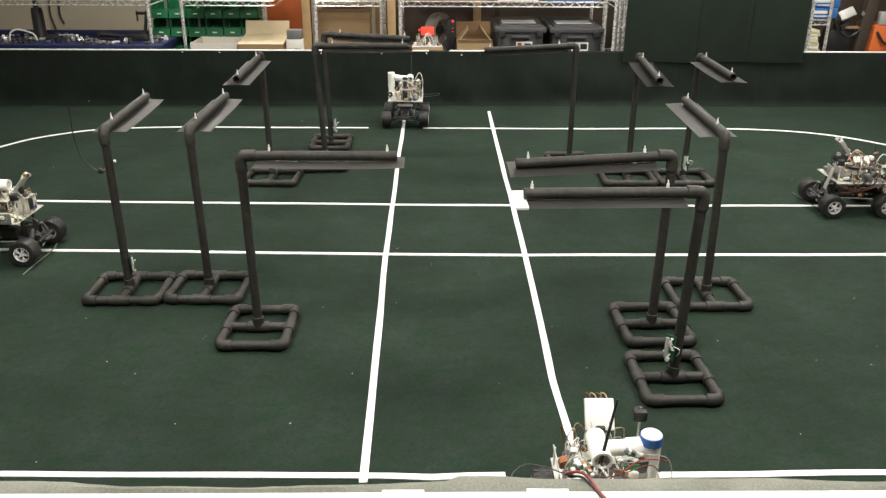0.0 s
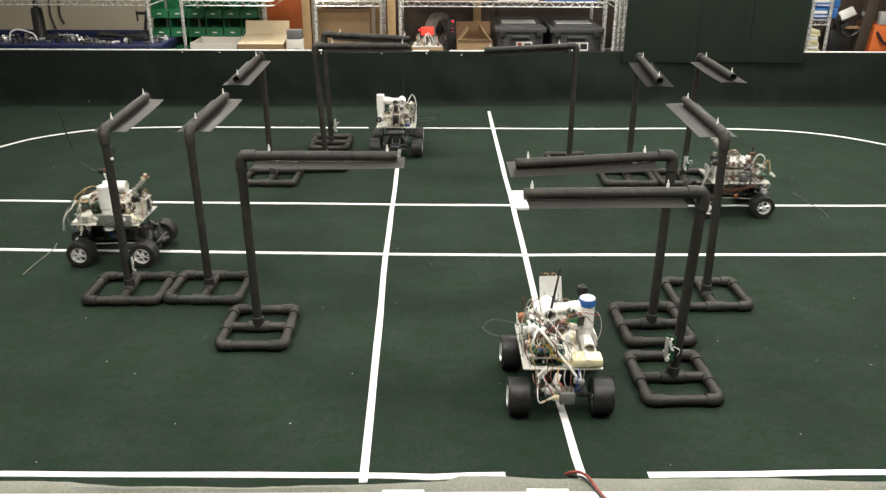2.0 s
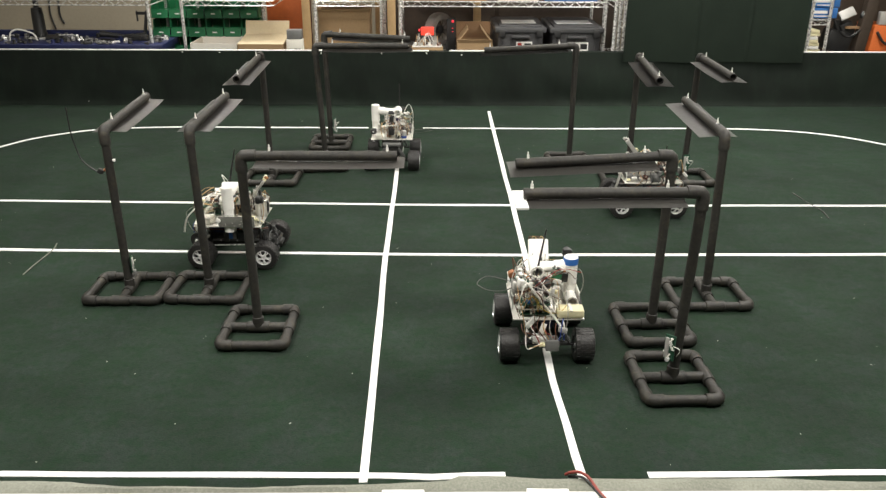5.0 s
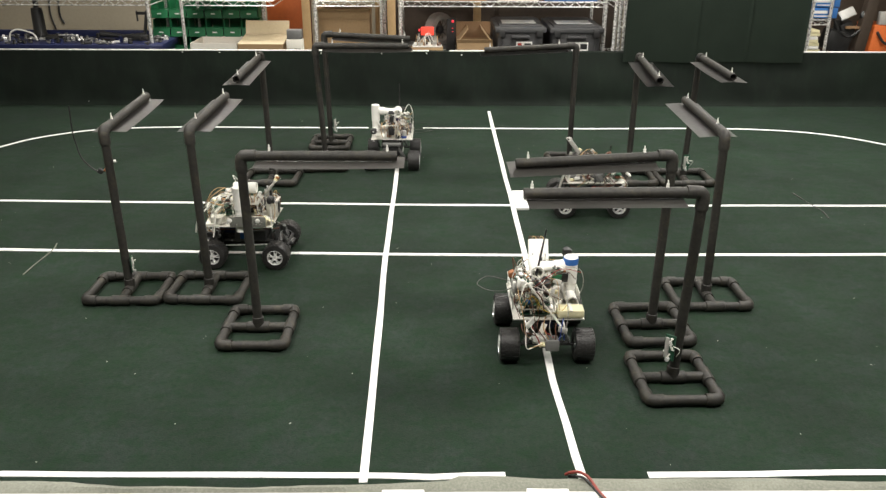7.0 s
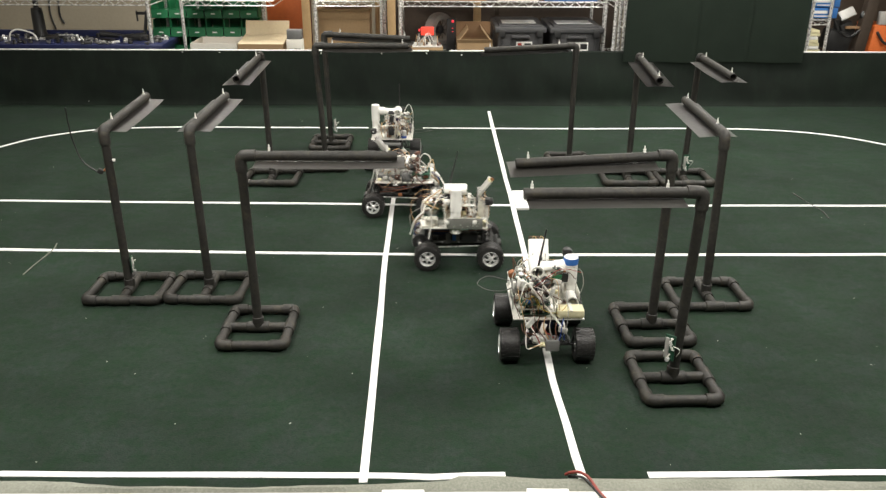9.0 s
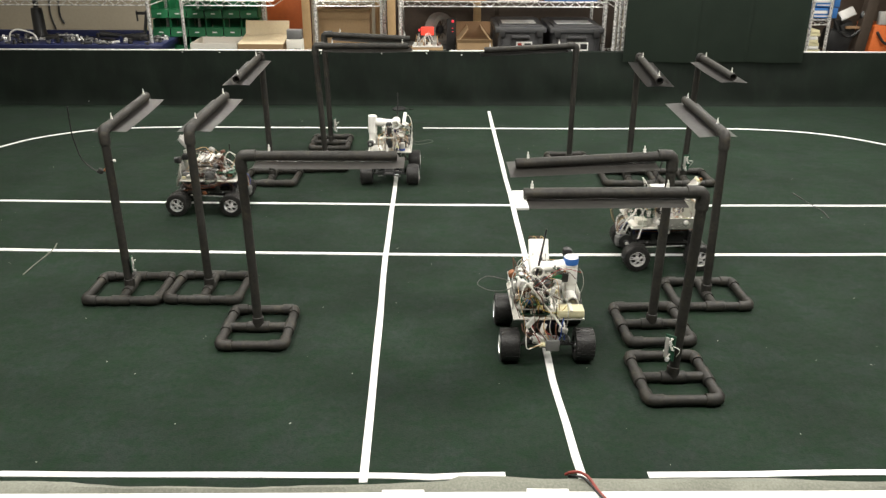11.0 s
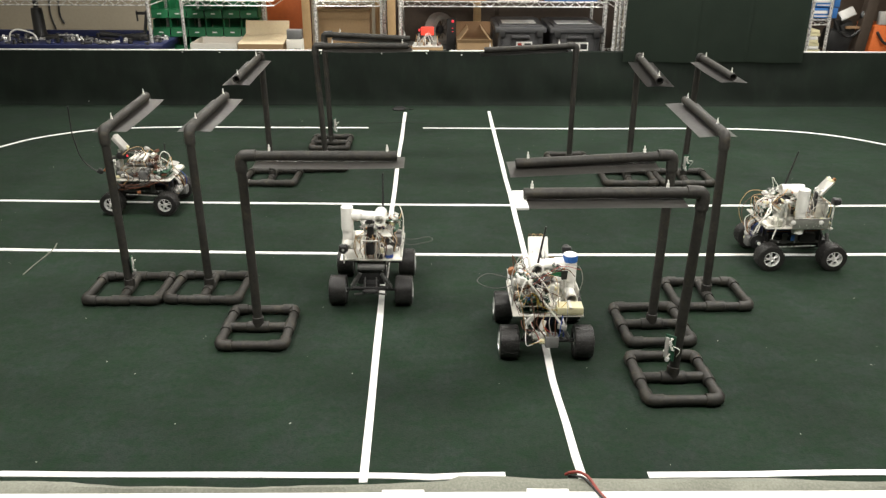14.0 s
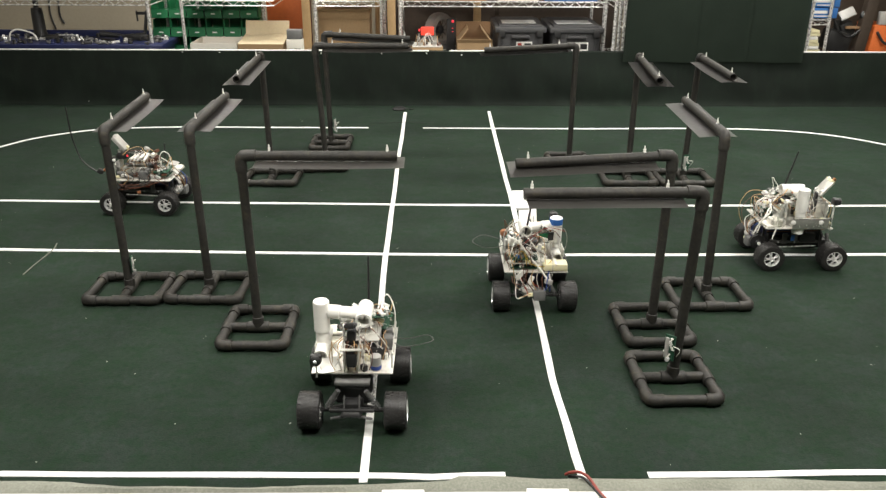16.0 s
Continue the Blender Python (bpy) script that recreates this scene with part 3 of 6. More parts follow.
def chassis(rb, nose=False):
    """Running gear of the car; +x is ahead."""
    bm = add_box(B(), (0.0, 0, 0.078), (0.25, 0.062, 0.030), None, 0.006)
    add_box(bm, (-0.01, 0, 0.098), (0.16, 0.072, 0.02), None, 0.005)
    part("chassis_tub", bm, M["black_plastic"], rb)
    bm = add_box(B(), (0.172, 0, 0.068), (0.030, 0.060, 0.010), (0, -18, 0), 0.003)
    add_box(bm, (0.168, 0, 0.080), (0.012, 0.13, 0.010), None, 0.004)
    part("bumper", bm, M["black_plastic"], rb)
    if nose:
        part("nose_cover", add_box(B(), (0.108, 0, 0.148), (0.050, 0.104, 0.016), (0, 8, 0), 0.005), M["grey_plastic"], rb, "grey plastic nose cover")
    bm = B()
    for sy in (-1, 1):
        add_box(bm, (0.156, sy * 0.022, 0.084), (0.006, 0.005, 0.066), (0, -22, 0), 0.0015)
        add_rod(bm, (0.176, sy * 0.060, 0.058), (0.168, sy * 0.020, 0.060), 0.004, 8)
    add_box(bm, (0.168, 0, 0.074), (0.026, 0.046, 0.005), (0, -12, 0), 0.001)
    part("skid_bracket", bm, M["shock_grey"], rb, "grey plastic skid bracket")
    for sx in (-1, 1):
        x = sx * BASE
        bm = add_box(B(), (x * 0.86, 0, 0.100), (0.008, 0.10, 0.055), None, 0.002)
        add_box(bm, (x * 0.86, 0, 0.128), (0.012, 0.07, 0.012), None, 0.002)
        part("shock_tower", bm, M["black_plastic"], rb)
        part("gearbox", add_box(B(), (x * 0.95, 0, 0.072), (0.055, 0.045, 0.04), None, 0.008), M["black_plastic"], rb)
        for sy in (-1, 1):
            bm = add_rod(B(), (x - sx * 0.014, sy * 0.025, 0.066), (x, sy * 0.096, 0.058), 0.005, 8)
            add_rod(bm, (x + sx * 0.014, sy * 0.025, 0.066), (x, sy * 0.096, 0.058), 0.005, 8)
            add_rod(bm, (x, sy * 0.02, 0.064), (x, sy * 0.105, 0.0625), 0.004, 8)
            part("axle_arm", bm, M["black_plastic"], rb)
            bm = B()
            p0, p1 = Vector((x + sx * 0.006, sy * 0.040, 0.128)), Vector((x + sx * 0.006, sy * 0.078, 0.064))
            add_rod(bm, p0, p0.lerp(p1, 0.5), 0.0075, 10)
            add_rod(bm, p0.lerp(p1, 0.4), p1, 0.003, 8)
            coil = [p0.lerp(p1, 0.3 + 0.6 * k / 40) for k in range(41)]
            d = (p1 - p0).normalized()
            u = d.orthogonal().normalized()
            v = d.cross(u)
            add_tube(bm, [c + 0.0095 * (math.cos(k * 0.9) * u + math.sin(k * 0.9) * v) for k, c in enumerate(coil)], 0.0014, 5)
            part("shock_absorber", bm, M["shock_grey"], rb)
    bm = add_box(B(), (-0.175, -0.012, 0.085), (0.045, 0.045, 0.040), None, 0.005)
    part("motor_mount", bm, M["grey_plastic"], rb)
    bm = lathe(B(), [(0.017, 0), (0.018, 0.004), (0.018, 0.045), (0.006, 0.048), (0.004, 0.056)], pose(-0.165, 0.006, 0.098, -90, 0, 0), 18)
    part("motor", bm, M["steel"], rb, "round steel electric motor")
    for sy in (-1, 1):
        bm = add_box(B(), (0.0, sy * 0.044, 0.092), (0.21, 0.010, 0.012), None, 0.003)
        add_box(bm, (0.06, sy * 0.050, 0.105), (0.03, 0.008, 0.035), None, 0.002)
        add_box(bm, (-0.045, sy * 0.050, 0.108), (0.022, 0.010, 0.045), None, 0.002)
        part("side_rail", bm, M["shock_grey"], rb)
        part("link_rod", add_rod(B(), (-0.10, sy * 0.055, 0.07), (0.09, sy * 0.058, 0.078), 0.003, 8), M["steel"], rb)
        for k in range(3):
            part("screw", lathe(B(), [(0.004, 0), (0.004, 0.003)], pose(-0.07 + 0.07 * k, sy * 0.050, 0.092, -90 * sy, 0, 0), 8), M["chrome"], rb)
    for yy in (-0.05, 0.0, 0.05):
        part("harness", add_tube(B(), curve_pts([(0.13, yy * 0.5, 0.14), (0.06, yy * 1.2, 0.148), (-0.03, yy, 0.140), (-0.13, yy * 1.3, 0.148)], 5), 0.0026, 6), M[("w_brown", "w_black", "w_grey")[int(yy * 20 + 1)]], rb)
    bm = add_box(B(), (-0.06, 0.0, 0.126), (0.13, 0.044, 0.028), None, 0.004)
    part("battery_pack", bm, M["blue_metal"], rb)
    wheels = []
    for sx in (1, -1):
        for sy in (-1, 1):
            at = pose(sx * BASE, sy * TRACK, R_WHEEL, 0, 0, 0 if sy < 0 else 180)
            wheels.append((wheel_parts(rb, at), sx * BASE, sy * TRACK))
    return wheels


def wire(rb, ctrl, colour, r=0.0016, name="wire"):
    return part(name, add_tube(B(), curve_pts(ctrl, 6), r, 6), M[colour], rb)


def deck(rb, z=0.165):
    bm = add_box(B(), (-0.020, 0, z), (0.28, 0.236, 0.005), None, 0.0015)
    part("deck_plate", bm, M["deck"], rb, "flat silver mounting plate")
    for x in (-0.14, 0.10):
        for y in (-0.05, 0.05):
            part("standoff", add_rod(B(), (x, y, 0.10), (x, y, z), 0.005, 10), M["black_plastic"], rb)


def pvc_frame(rb, z, taped, dx=0.0, base=True, y=-0.088):
    """White pipe frame on the right-hand side with a cross pipe and open tees."""
    r = 0.0205
    bm = add_rod(B(), (dx, y, z + 0.0), (dx, y, z + 0.185), r, 22, lip=0.002)
    add_rod(bm, (dx, y, z + 0.095), (dx, y, z + 0.194), r + 0.0035, 22, lip=0.003)
    part("upright_pipe", bm, M["white_pvc"], rb)
    bm = add_rod(B(), (dx, y, z + 0.160), (dx, 0.03, z + 0.152), r - 0.002, 20)
    add_rod(bm, (dx, y + 0.02, z + 0.159), (dx, y + 0.055, z + 0.156), r + 0.001, 20, lip=0.002)
    part("cross_pipe", bm, M["white_pvc"], rb)
    part("top_tee", add_pipe(B(), (dx - 0.048, 0.03, z + 0.152), (dx + 0.048, 0.03, z + 0.152), r + 0.003, 0.006, 24), M["white_pvc"], rb)
    if base:
        bm = add_pipe(B(), (-0.084, y, z + 0.045 - 0.35 * min(0, z - 0.168)), (0.062, y, z + 0.036 - 0.35 * min(0, z - 0.168)), r, 0.004, 24)
        part("base_tee", bm, M["white_pvc"], rb)
    else:
        part("base_tee", add_rod(B(), (dx, y, z), (dx, y, z + 0.030), r + 0.004, 20, lip=0.002), M["white_pvc"], rb)
    if taped:
        part("tape_band", add_pipe(B(), (0, y, z + 0.168), (0, y, z + 0.190), r + 0.005, 0.0012, 24), M["blue_tape"], rb, "bright blue tape band")


def board(rb, at, size, seed, name="circuit_board", rot=None):
    rnd = random.Random(seed)
    m = Matrix.Translation(at) @ Euler([radians(a) for a in (rot or (0, 0, 0))]).to_matrix().to_4x4()
    pcb = part(name, add_box(B(), (0, 0, 0), (size[0], size[1], 0.002)), M["pcb"], rb, "green circuit board", m)
    for nm, mt, cnt, h in (("chip", "chip", 7, 0.004), ("connector", "white_plastic", 9, 0.009), ("capacitor", "panel", 4, 0.008), ("terminal", "gold", 4, 0.006), ("socket", "grey_plastic", 4, 0.008)):
        for _ in range(cnt):
            x, y = rnd.uniform(-0.42, 0.42) * size[0], rnd.uniform(-0.42, 0.42) * size[1]
            if nm == "capacitor":
                bm = add_rod(B(), (x, y, 0.001), (x, y, h + 0.002), 0.004, 10)
            else:
                bm = add_box(B(), (x, y, 0.001 + h / 2), (rnd.uniform(0.006, 0.016), rnd.uniform(0.005, 0.012), h), None, 0.0005)
            part(nm, bm, M[mt], pcb)
    return pcb


def loose_wires(rb, seed, n, z, box, colours):
    rnd = random.Random(seed)
    x0, x1, y0, y1 = box
    for _ in range(n):
        a = (rnd.uniform(x0, x1), rnd.uniform(y0, y1), z + rnd.uniform(0.005, 0.03))
        b = (rnd.uniform(x0, x1), rnd.uniform(y0, y1), z + rnd.uniform(0.005, 0.05))
        mid = ((a[0] + b[0]) / 2 + rnd.uniform(-0.03, 0.03), (a[1] + b[1]) / 2 + rnd.uniform(-0.03, 0.03), z + rnd.uniform(0.05, 0.105))
        q = ((a[0] * 0.3 + mid[0] * 0.7) + rnd.uniform(-0.02, 0.02), (a[1] * 0.3 + mid[1] * 0.7) + rnd.uniform(-0.02, 0.02), mid[2] - 0.015)
        wire(rb, [a, q, mid, b], rnd.choice(colours), rnd.choice((0.0009, 0.0011, 0.0015)))


def webcam(rb, at):
    x, y, z = at
    part("camera_post", add_box(B(), (x, y, (z + 0.165) / 2), (0.005, 0.004, z - 0.165)), M["white_plastic"], rb)
    bm = add_box(B(), (x, y, z + 0.004), (0.022, 0.034, 0.030), None, 0.007)
    lathe(bm, [(0.015, 0.0), (0.016, 0.010), (0.011, 0.014), (0.009, 0.012)], pose(x + 0.008, y, z + 0.004, 0, 90, 0), 16)
    part("webcam", bm, M["black_plastic"], rb, "small black camera")
    part("webcam_lens", lathe(B(), [(0.006, 0), (0.004, 0.003)], pose(x + 0.020, y, z + 0.004, 0, 90, 0), 12), M["chrome"], rb)


def pan_tilt(rb, x, y, z, panel_mat, tilt, side, reach):
    """Servo stack that carries a tilted flat unit."""
    bm = add_box(B(), (x, y, z + 0.030), (0.022, 0.040, 0.055), None, 0.003)
    add_box(bm, (x + 0.006, y, z + 0.070), (0.030, 0.024, 0.036), None, 0.004)
    part("servo", bm, M["black_plastic"], rb)
    bm = add_box(B(), (x + 0.004, y - 0.022, z + 0.075), (0.020, 0.003, 0.05), None, 0.001)
    add_box(bm, (x + 0.004, y + 0.022, z + 0.075), (0.020, 0.003, 0.05), None, 0.001)
    add_box(bm, (x + 0.004, y, z + 0.056), (0.024, 0.046, 0.003), None, 0.001)
    part("servo_bracket", bm, M["steel"], rb)
    m = pose(x + reach[0], y, z + reach[1], 0, tilt, 0)
    wide = 0.034 if panel_mat == "black_plastic" else 0.070
    part("range_sensor", add_box(B(), (0, 0, 0), (side, wide, 0.014 if panel_mat == "white_pvc" else 0.010), None, 0.003), M["alu" if panel_mat == "panel" else panel_mat], rb, "tilted flat rectangular sensor unit", m)
    if panel_mat == "white_pvc":
        for k in range(4):
            yy = -0.022 + 0.013 * k
            wire_at = [(side * 0.45, yy, -0.004), (side * 0.62, yy + 0.004, -0.010), (side * 0.66, yy + 0.012, -0.022), (side * 0.3, yy + 0.010, -0.030)]
            part("wire", add_tube(B(), curve_pts(wire_at, 6), 0.0016, 6), M[("w_tan", "w_brown")[k % 2]], rb, "", m)
        return
    bm = add_box(B(), (side * 0.52, 0, 0.002), (0.010, wide * 0.7, 0.016), None, 0.002)
    part("sensor_plug", bm, M["cream" if panel_mat == "panel" else "black_plastic"], rb, "", m)
    if panel_mat == "panel":
        rnd = random.Random(8)
        for k in range(9):
            at = (rnd.uniform(0.46, 0.66) * side, rnd.uniform(-0.033, 0.03), rnd.uniform(-0.008, 0.010))
            part("component", add_box(B(), at, (rnd.uniform(0.006, 0.014), rnd.uniform(0.006, 0.014), 0.010), (0, 0, rnd.uniform(0, 40)), 0.001), M[("black_plastic", "gold", "white_plastic")[k % 3]], rb, "", m)


def rear_gear(rb, z, loop_drop):
    if loop_drop < 0.02:
        part("battery_box", add_box(B(), (-0.135, -0.072, z + 0.016), (0.052, 0.088, 0.026), None, 0.003), M["cream"], rb, "pale yellow battery box")
        part("battery_strap", add_box(B(), (-0.135, -0.072, z + 0.030), (0.056, 0.010, 0.004), None, 0.001), M["w_white"], rb)
    else:
        part("battery_pad", add_box(B(), (-0.128, -0.080, z + 0.006), (0.064, 0.070, 0.010), (0, -4, 8), 0.002), M["white_card"], rb, "white foam pad")
    if loop_drop < 0.02:
        part("capacitor", add_rod(B(), (-0.062, 0.108, z + 0.045), (-0.052, 0.110, z + 0.092), 0.009, 14, lip=0.001), M["panel"], rb)
        bm = B()
        for k in range(4):
            lathe(bm, [(0.008, 0), (0.0125, 0.001), (0.0125, 0.004), (0.008, 0.005)], pose(-0.055 + 0.0055 * k, 0.116, z + 0.110, 0, 80, 15), 18)
        part("coil", bm, M["copper_dull"], rb, "reddish copper coil")
    bm = add_box(B(), (-0.03, 0.098, z + 0.022), (0.045, 0.028, 0.040), None, 0.003)
    add_box(bm, (-0.05, 0.098, z + 0.046), (0.018, 0.020, 0.014), None, 0.002)
    part("power_module", bm, M["grey_plastic"], rb)
    d = loop_drop
    loop = [(-0.06, 0.10, z + 0.05 - 0.5 * d), (-0.075, 0.15, z + 0.070 - d), (-0.085, 0.21, z + 0.078 - d), (-0.06, 0.232, z + 0.075 - d), (-0.045, 0.20, z + 0.069 - d), (-0.04, 0.14, z + 0.062 - d), (-0.04, 0.10, z + 0.05 - 0.5 * d)]
    if d < 0.02:
        loop = [(-0.06, 0.10, z + 0.072), (-0.080, 0.15, z + 0.064), (-0.080, 0.20, z + 0.068), (-0.055, 0.233, z + 0.080), (-0.030, 0.20, z + 0.094), (-0.035, 0.15, z + 0.088), (-0.05, 0.10, z + 0.077)]
    wire(rb, loop, "w_dark", 0.0014, "wire_loop")
    if 0.02 < d < 0.055 or d > 0.062:
        wire(rb, [(-0.05, -0.10, z + 0.13), (-0.09, -0.118, z + 0.12), (-0.12, -0.118, z + 0.07), (-0.14, -0.10, z + 0.02)], "w_white", 0.0016)
    wire(rb, [(0.02, 0.05, z + 0.09), (-0.06, 0.03, z + 0.10), (-0.11, -0.01, z + 0.06), (-0.15, -0.045, z + 0.0), (-0.17, -0.055, z - 0.045)], "w_white", 0.0030, "cable")
    part("plug", add_box(B(), (-0.17, 0.02, z - 0.03), (0.014, 0.016, 0.035), (25, 20, 10), 0.002), M["white_plastic"], rb)
    for k, c in enumerate(("w_white", "w_brown", "w_tan", "w_grey", "w_brown", "w_blue")):
        y = 0.05 - 0.02 * k
        wire(rb, [(-0.15, y, z + 0.005), (-0.182, y + 0.01, z - 0.02), (-0.188, y * 0.6 - 0.004, z - 0.06), (-0.172, y * 0.3, z - 0.075)], c, 0.0017)


WIRES = ["w_white", "w_white", "w_tan", "w_tan", "w_tan", "w_brown", "w_brown", "w_grey", "w_grey", "w_white"]


def robot_tower(label, seed, taped, panel_mat, cam_at, aerial, tilt, lift, panel_y, drop, n_wires, z=0.168):
    """A car that carries the white pipe frame."""
    rb = thing("robot_car", Matrix(), label, "robot car", "robot cars")
    wheels = chassis(rb, panel_mat == "black_plastic")
    deck(rb, z - 0.003)
    open_base = panel_mat == "panel"
    pvc_frame(rb, z + lift, taped, -0.014 if open_base else 0.0, not open_base, -0.088 if taped or open_base else -0.098)
    if open_base:
        part("side_guard", add_box(B(), (-0.105, -0.112, z + 0.055), (0.075, 0.003, 0.105), (0, -6, 0), 0.001), M["acrylic"], rb, "clear acrylic guard")
        part("side_guard", add_box(B(), (0.03, -0.114, z + 0.024), (0.16, 0.003, 0.045), None, 0.001), M["acrylic"], rb, "clear acrylic guard")
        part("foam_block", add_box(B(), (-0.115, -0.085, z + 0.018), (0.045, 0.05, 0.030), (0, 0, 6), 0.003), M["white_card"], rb)
        part("battery_pack", add_box(B(), (0.045, -0.056, 0.118), (0.07, 0.03, 0.036), None, 0.004), M["black_plastic"], rb)
        part("battery_end", add_box(B(), (-0.008, -0.056, 0.118), (0.022, 0.028, 0.030), None, 0.003), M["grey_plastic"], rb)
        part("battery_label", add_box(B(), (-0.020, -0.0715, 0.120), (0.016, 0.002, 0.026), None, 0.0005), M["blue_tape"], rb)
        part("skirt_plate", add_box(B(), (0.022, -0.1195, z + 0.020), (0.150, 0.003, 0.046), None, 0.001), M["skirt"], rb, "polished metal side plate")
        for x in (-0.052, 0.064):
            part("plate_spacer", lathe(B(), [(0.010, 0), (0.010, 0.004), (0.006, 0.006)], pose(x, -0.1205, z + 0.026, 90, 0, 0), 14), M["white_plastic"], rb)
        part("foil", add_box(B(), (0.094, -0.080, z + 0.018), (0.046, 0.050, 0.004), (0, 24, 40), 0.001), M["cream"], rb)
        wire(rb, [(-0.135, -0.06, z + 0.085), (-0.150, -0.110, z + 0.07), (-0.185, -0.115, z + 0.03), (-0.205, -0.10, z - 0.035)], "w_white", 0.0034, "cable_sleeve")
        wire(rb, [(-0.135, -0.06, z + 0.055), (-0.12, -0.10, z + 0.075), (-0.115, -0.114, z + 0.02), (-0.128, -0.116, z - 0.05)], "w_white", 0.0030, "cable_sleeve")
        wire(rb, [(-0.09, -0.07, z + 0.06), (-0.14, -0.09, z + 0.10), (-0.10, -0.09, z + 0.14), (-0.075, -0.06, z + 0.15)], "w_tan", 0.0022)
        part("gear_motor", lathe(B(), [(0.012, 0), (0.030, 0.002), (0.031, 0.020), (0.012, 0.024), (0.008, 0.034)], pose(-0.165, -0.045, 0.098, 90, 0, 0), 20), M["black_plastic"], rb)
        part("shaft_cap", lathe(B(), [(0.007, 0), (0.007, 0.006)], pose(-0.165, -0.079, 0.098, 90, 0, 0), 12), M["white_plastic"], rb)
    for k in range(3):
        board(rb, (-0.105, 0.045, z + 0.010 + 0.017 * k), (0.085, 0.10, 0), seed + k)
    for x, y in ((-0.14, 0.0), (-0.14, 0.09), (-0.07, 0.0), (-0.07, 0.09)):
        part("standoff", add_rod(B(), (x, y, z), (x, y, z + 0.046), 0.003, 8), M["steel"], rb)
    board(rb, (-0.02, -0.02, z + 0.075), (0.07, 0.05, 0), seed + 8, rot=(0, 0, 90))
    board(rb, (-0.02, -0.045, z + 0.115), (0.035, 0.045, 0), seed + 9, rot=(20, 10, 0))
    part("carrier_plate", add_box(B(), (-0.01, 0.02, z + 0.066), (0.12, 0.11, 0.003), None, 0.001), M["alu"], rb)
    for x, y in ((-0.06, -0.03), (-0.06, 0.07), (0.045, -0.03), (0.045, 0.07)):
        part("standoff", add_rod(B(), (x, y, z), (x, y, z + 0.066), 0.003, 8), M["steel"], rb)
    bm = lathe(B(), [(0.015, 0), (0.016, 0.003), (0.016, 0.044), (0.012, 0.047)], pose(0.098, 0.068, z), 16)
    part("capacitor_can", bm, M["panel"], rb)
    part("can_band", lathe(B(), [(0.0163, 0), (0.0163, 0.012)], pose(0.098, 0.068, z + 0.004), 16), M["w_blue"], rb)
    part("edge_rail", add_box(B(), (0.0, 0.116, z + 0.050), (0.20, 0.003, 0.006)), M["alu"], rb)
    for x in (-0.09, 0.0, 0.09):
        part("edge_post", add_rod(B(), (x, 0.114, z), (x, 0.114, z + 0.052), 0.0028, 8), M["white_plastic"], rb)
    for k in range(6):
        rr = random.Random(seed * 5 + k)
        at = (rr.uniform(0.02, 0.11), rr.uniform(-0.05, 0.10), z + 0.010)
        part("connector", add_box(B(), at, (0.018, 0.014, 0.018), (0, 0, rr.uniform(0, 90)), 0.001), M[rr.choice(("white_plastic", "gold", "black_plastic", "cream"))], rb)
    if not open_base:
        part("side_plate", add_box(B(), (-0.005, -0.1175, z + 0.024), (0.08, 0.003, 0.030), None, 0.001), M["alu"], rb)
    for s in (-0.02, 0.02):
        part("servo_wall", add_box(B(), (0.105, s, z + 0.045), (0.05, 0.003, 0.075), None, 0.001), M["alu"], rb)
    pan_tilt(rb, 0.085, panel_y, z + 0.055 + 0.7 * lift, panel_mat, tilt, 0.042 if panel_mat == "black_plastic" else 0.076, (0.022, 0.106 if taped else 0.108))
    part("sensor_head", add_box(B(), (0.122, 0.0, z + 0.046), (0.024, 0.030, 0.044), None, 0.006), M["black_plastic"], rb)
    part("servo_plate", add_box(B(), (0.128, 0.0, z + 0.080), (0.012, 0.062, 0.004), None, 0.001), M["alu"], rb)
    for k in range(6):
        yy = -0.055 + 0.022 * k
        wire(rb, [(0.09, yy * 0.4, z + 0.105), (0.12, yy, z + 0.085), (0.125, yy * 1.1, z + 0.045), (0.115, yy * 0.9, z + 0.006)], ("w_tan", "w_white", "w_brown")[k % 3], 0.0014)
    webcam(rb, cam_at)
    a0, a1 = aerial
    part("aerial", add_rod(B(), a0, a1, 0.0048, 10, 0.0026), M["black_plastic"], rb, "thin black rubber aerial")
    rear_gear(rb, z, drop)
    loose_wires(rb, seed, n_wires, z + 0.01, (-0.15, 0.08, -0.05, 0.11), WIRES)
    loose_wires(rb, seed + 40, 18, z + 0.0, (0.03, 0.12, -0.06, 0.09), WIRES)
    wire(rb, [(-0.05, 0.06, z + 0.11), (-0.08, 0.09, z + 0.155), (-0.06, 0.115, z + 0.11), (-0.05, 0.112, z + 0.03)], "w_white", 0.0017)
    for k, (yy, c) in enumerate(((0.10, "w_tan"), (0.06, "w_brown"), (-0.06, "w_grey"))):
        wire(rb, [(-0.09, yy, z + 0.09), (-0.165, yy + 0.004, z + 0.088 - 0.012 * k), (-0.205, yy * 0.9, z + 0.03), (-0.195, yy * 0.8, z - 0.035), (-0.165, yy * 0.6, z - 0.07)], c, 0.0012)
    rr = random.Random(seed + 90)
    for k in range(9):
        y0 = rr.uniform(-0.04, 0.10)
        wire(rb, [(-0.155, y0, z + rr.uniform(0.0, 0.03)), (-0.15, y0 + rr.uniform(-0.02, 0.02), z + rr.uniform(0.05, 0.085)), (-0.09, rr.uniform(-0.03, 0.09), z + rr.uniform(0.075, 0.11)), (-0.02, rr.uniform(-0.02, 0.08), z + rr.uniform(0.07, 0.10))], rr.choice(("w_white", "w_white", "w_tan", "w_grey", "w_brown")), rr.choice((0.0009, 0.0012, 0.0018)))
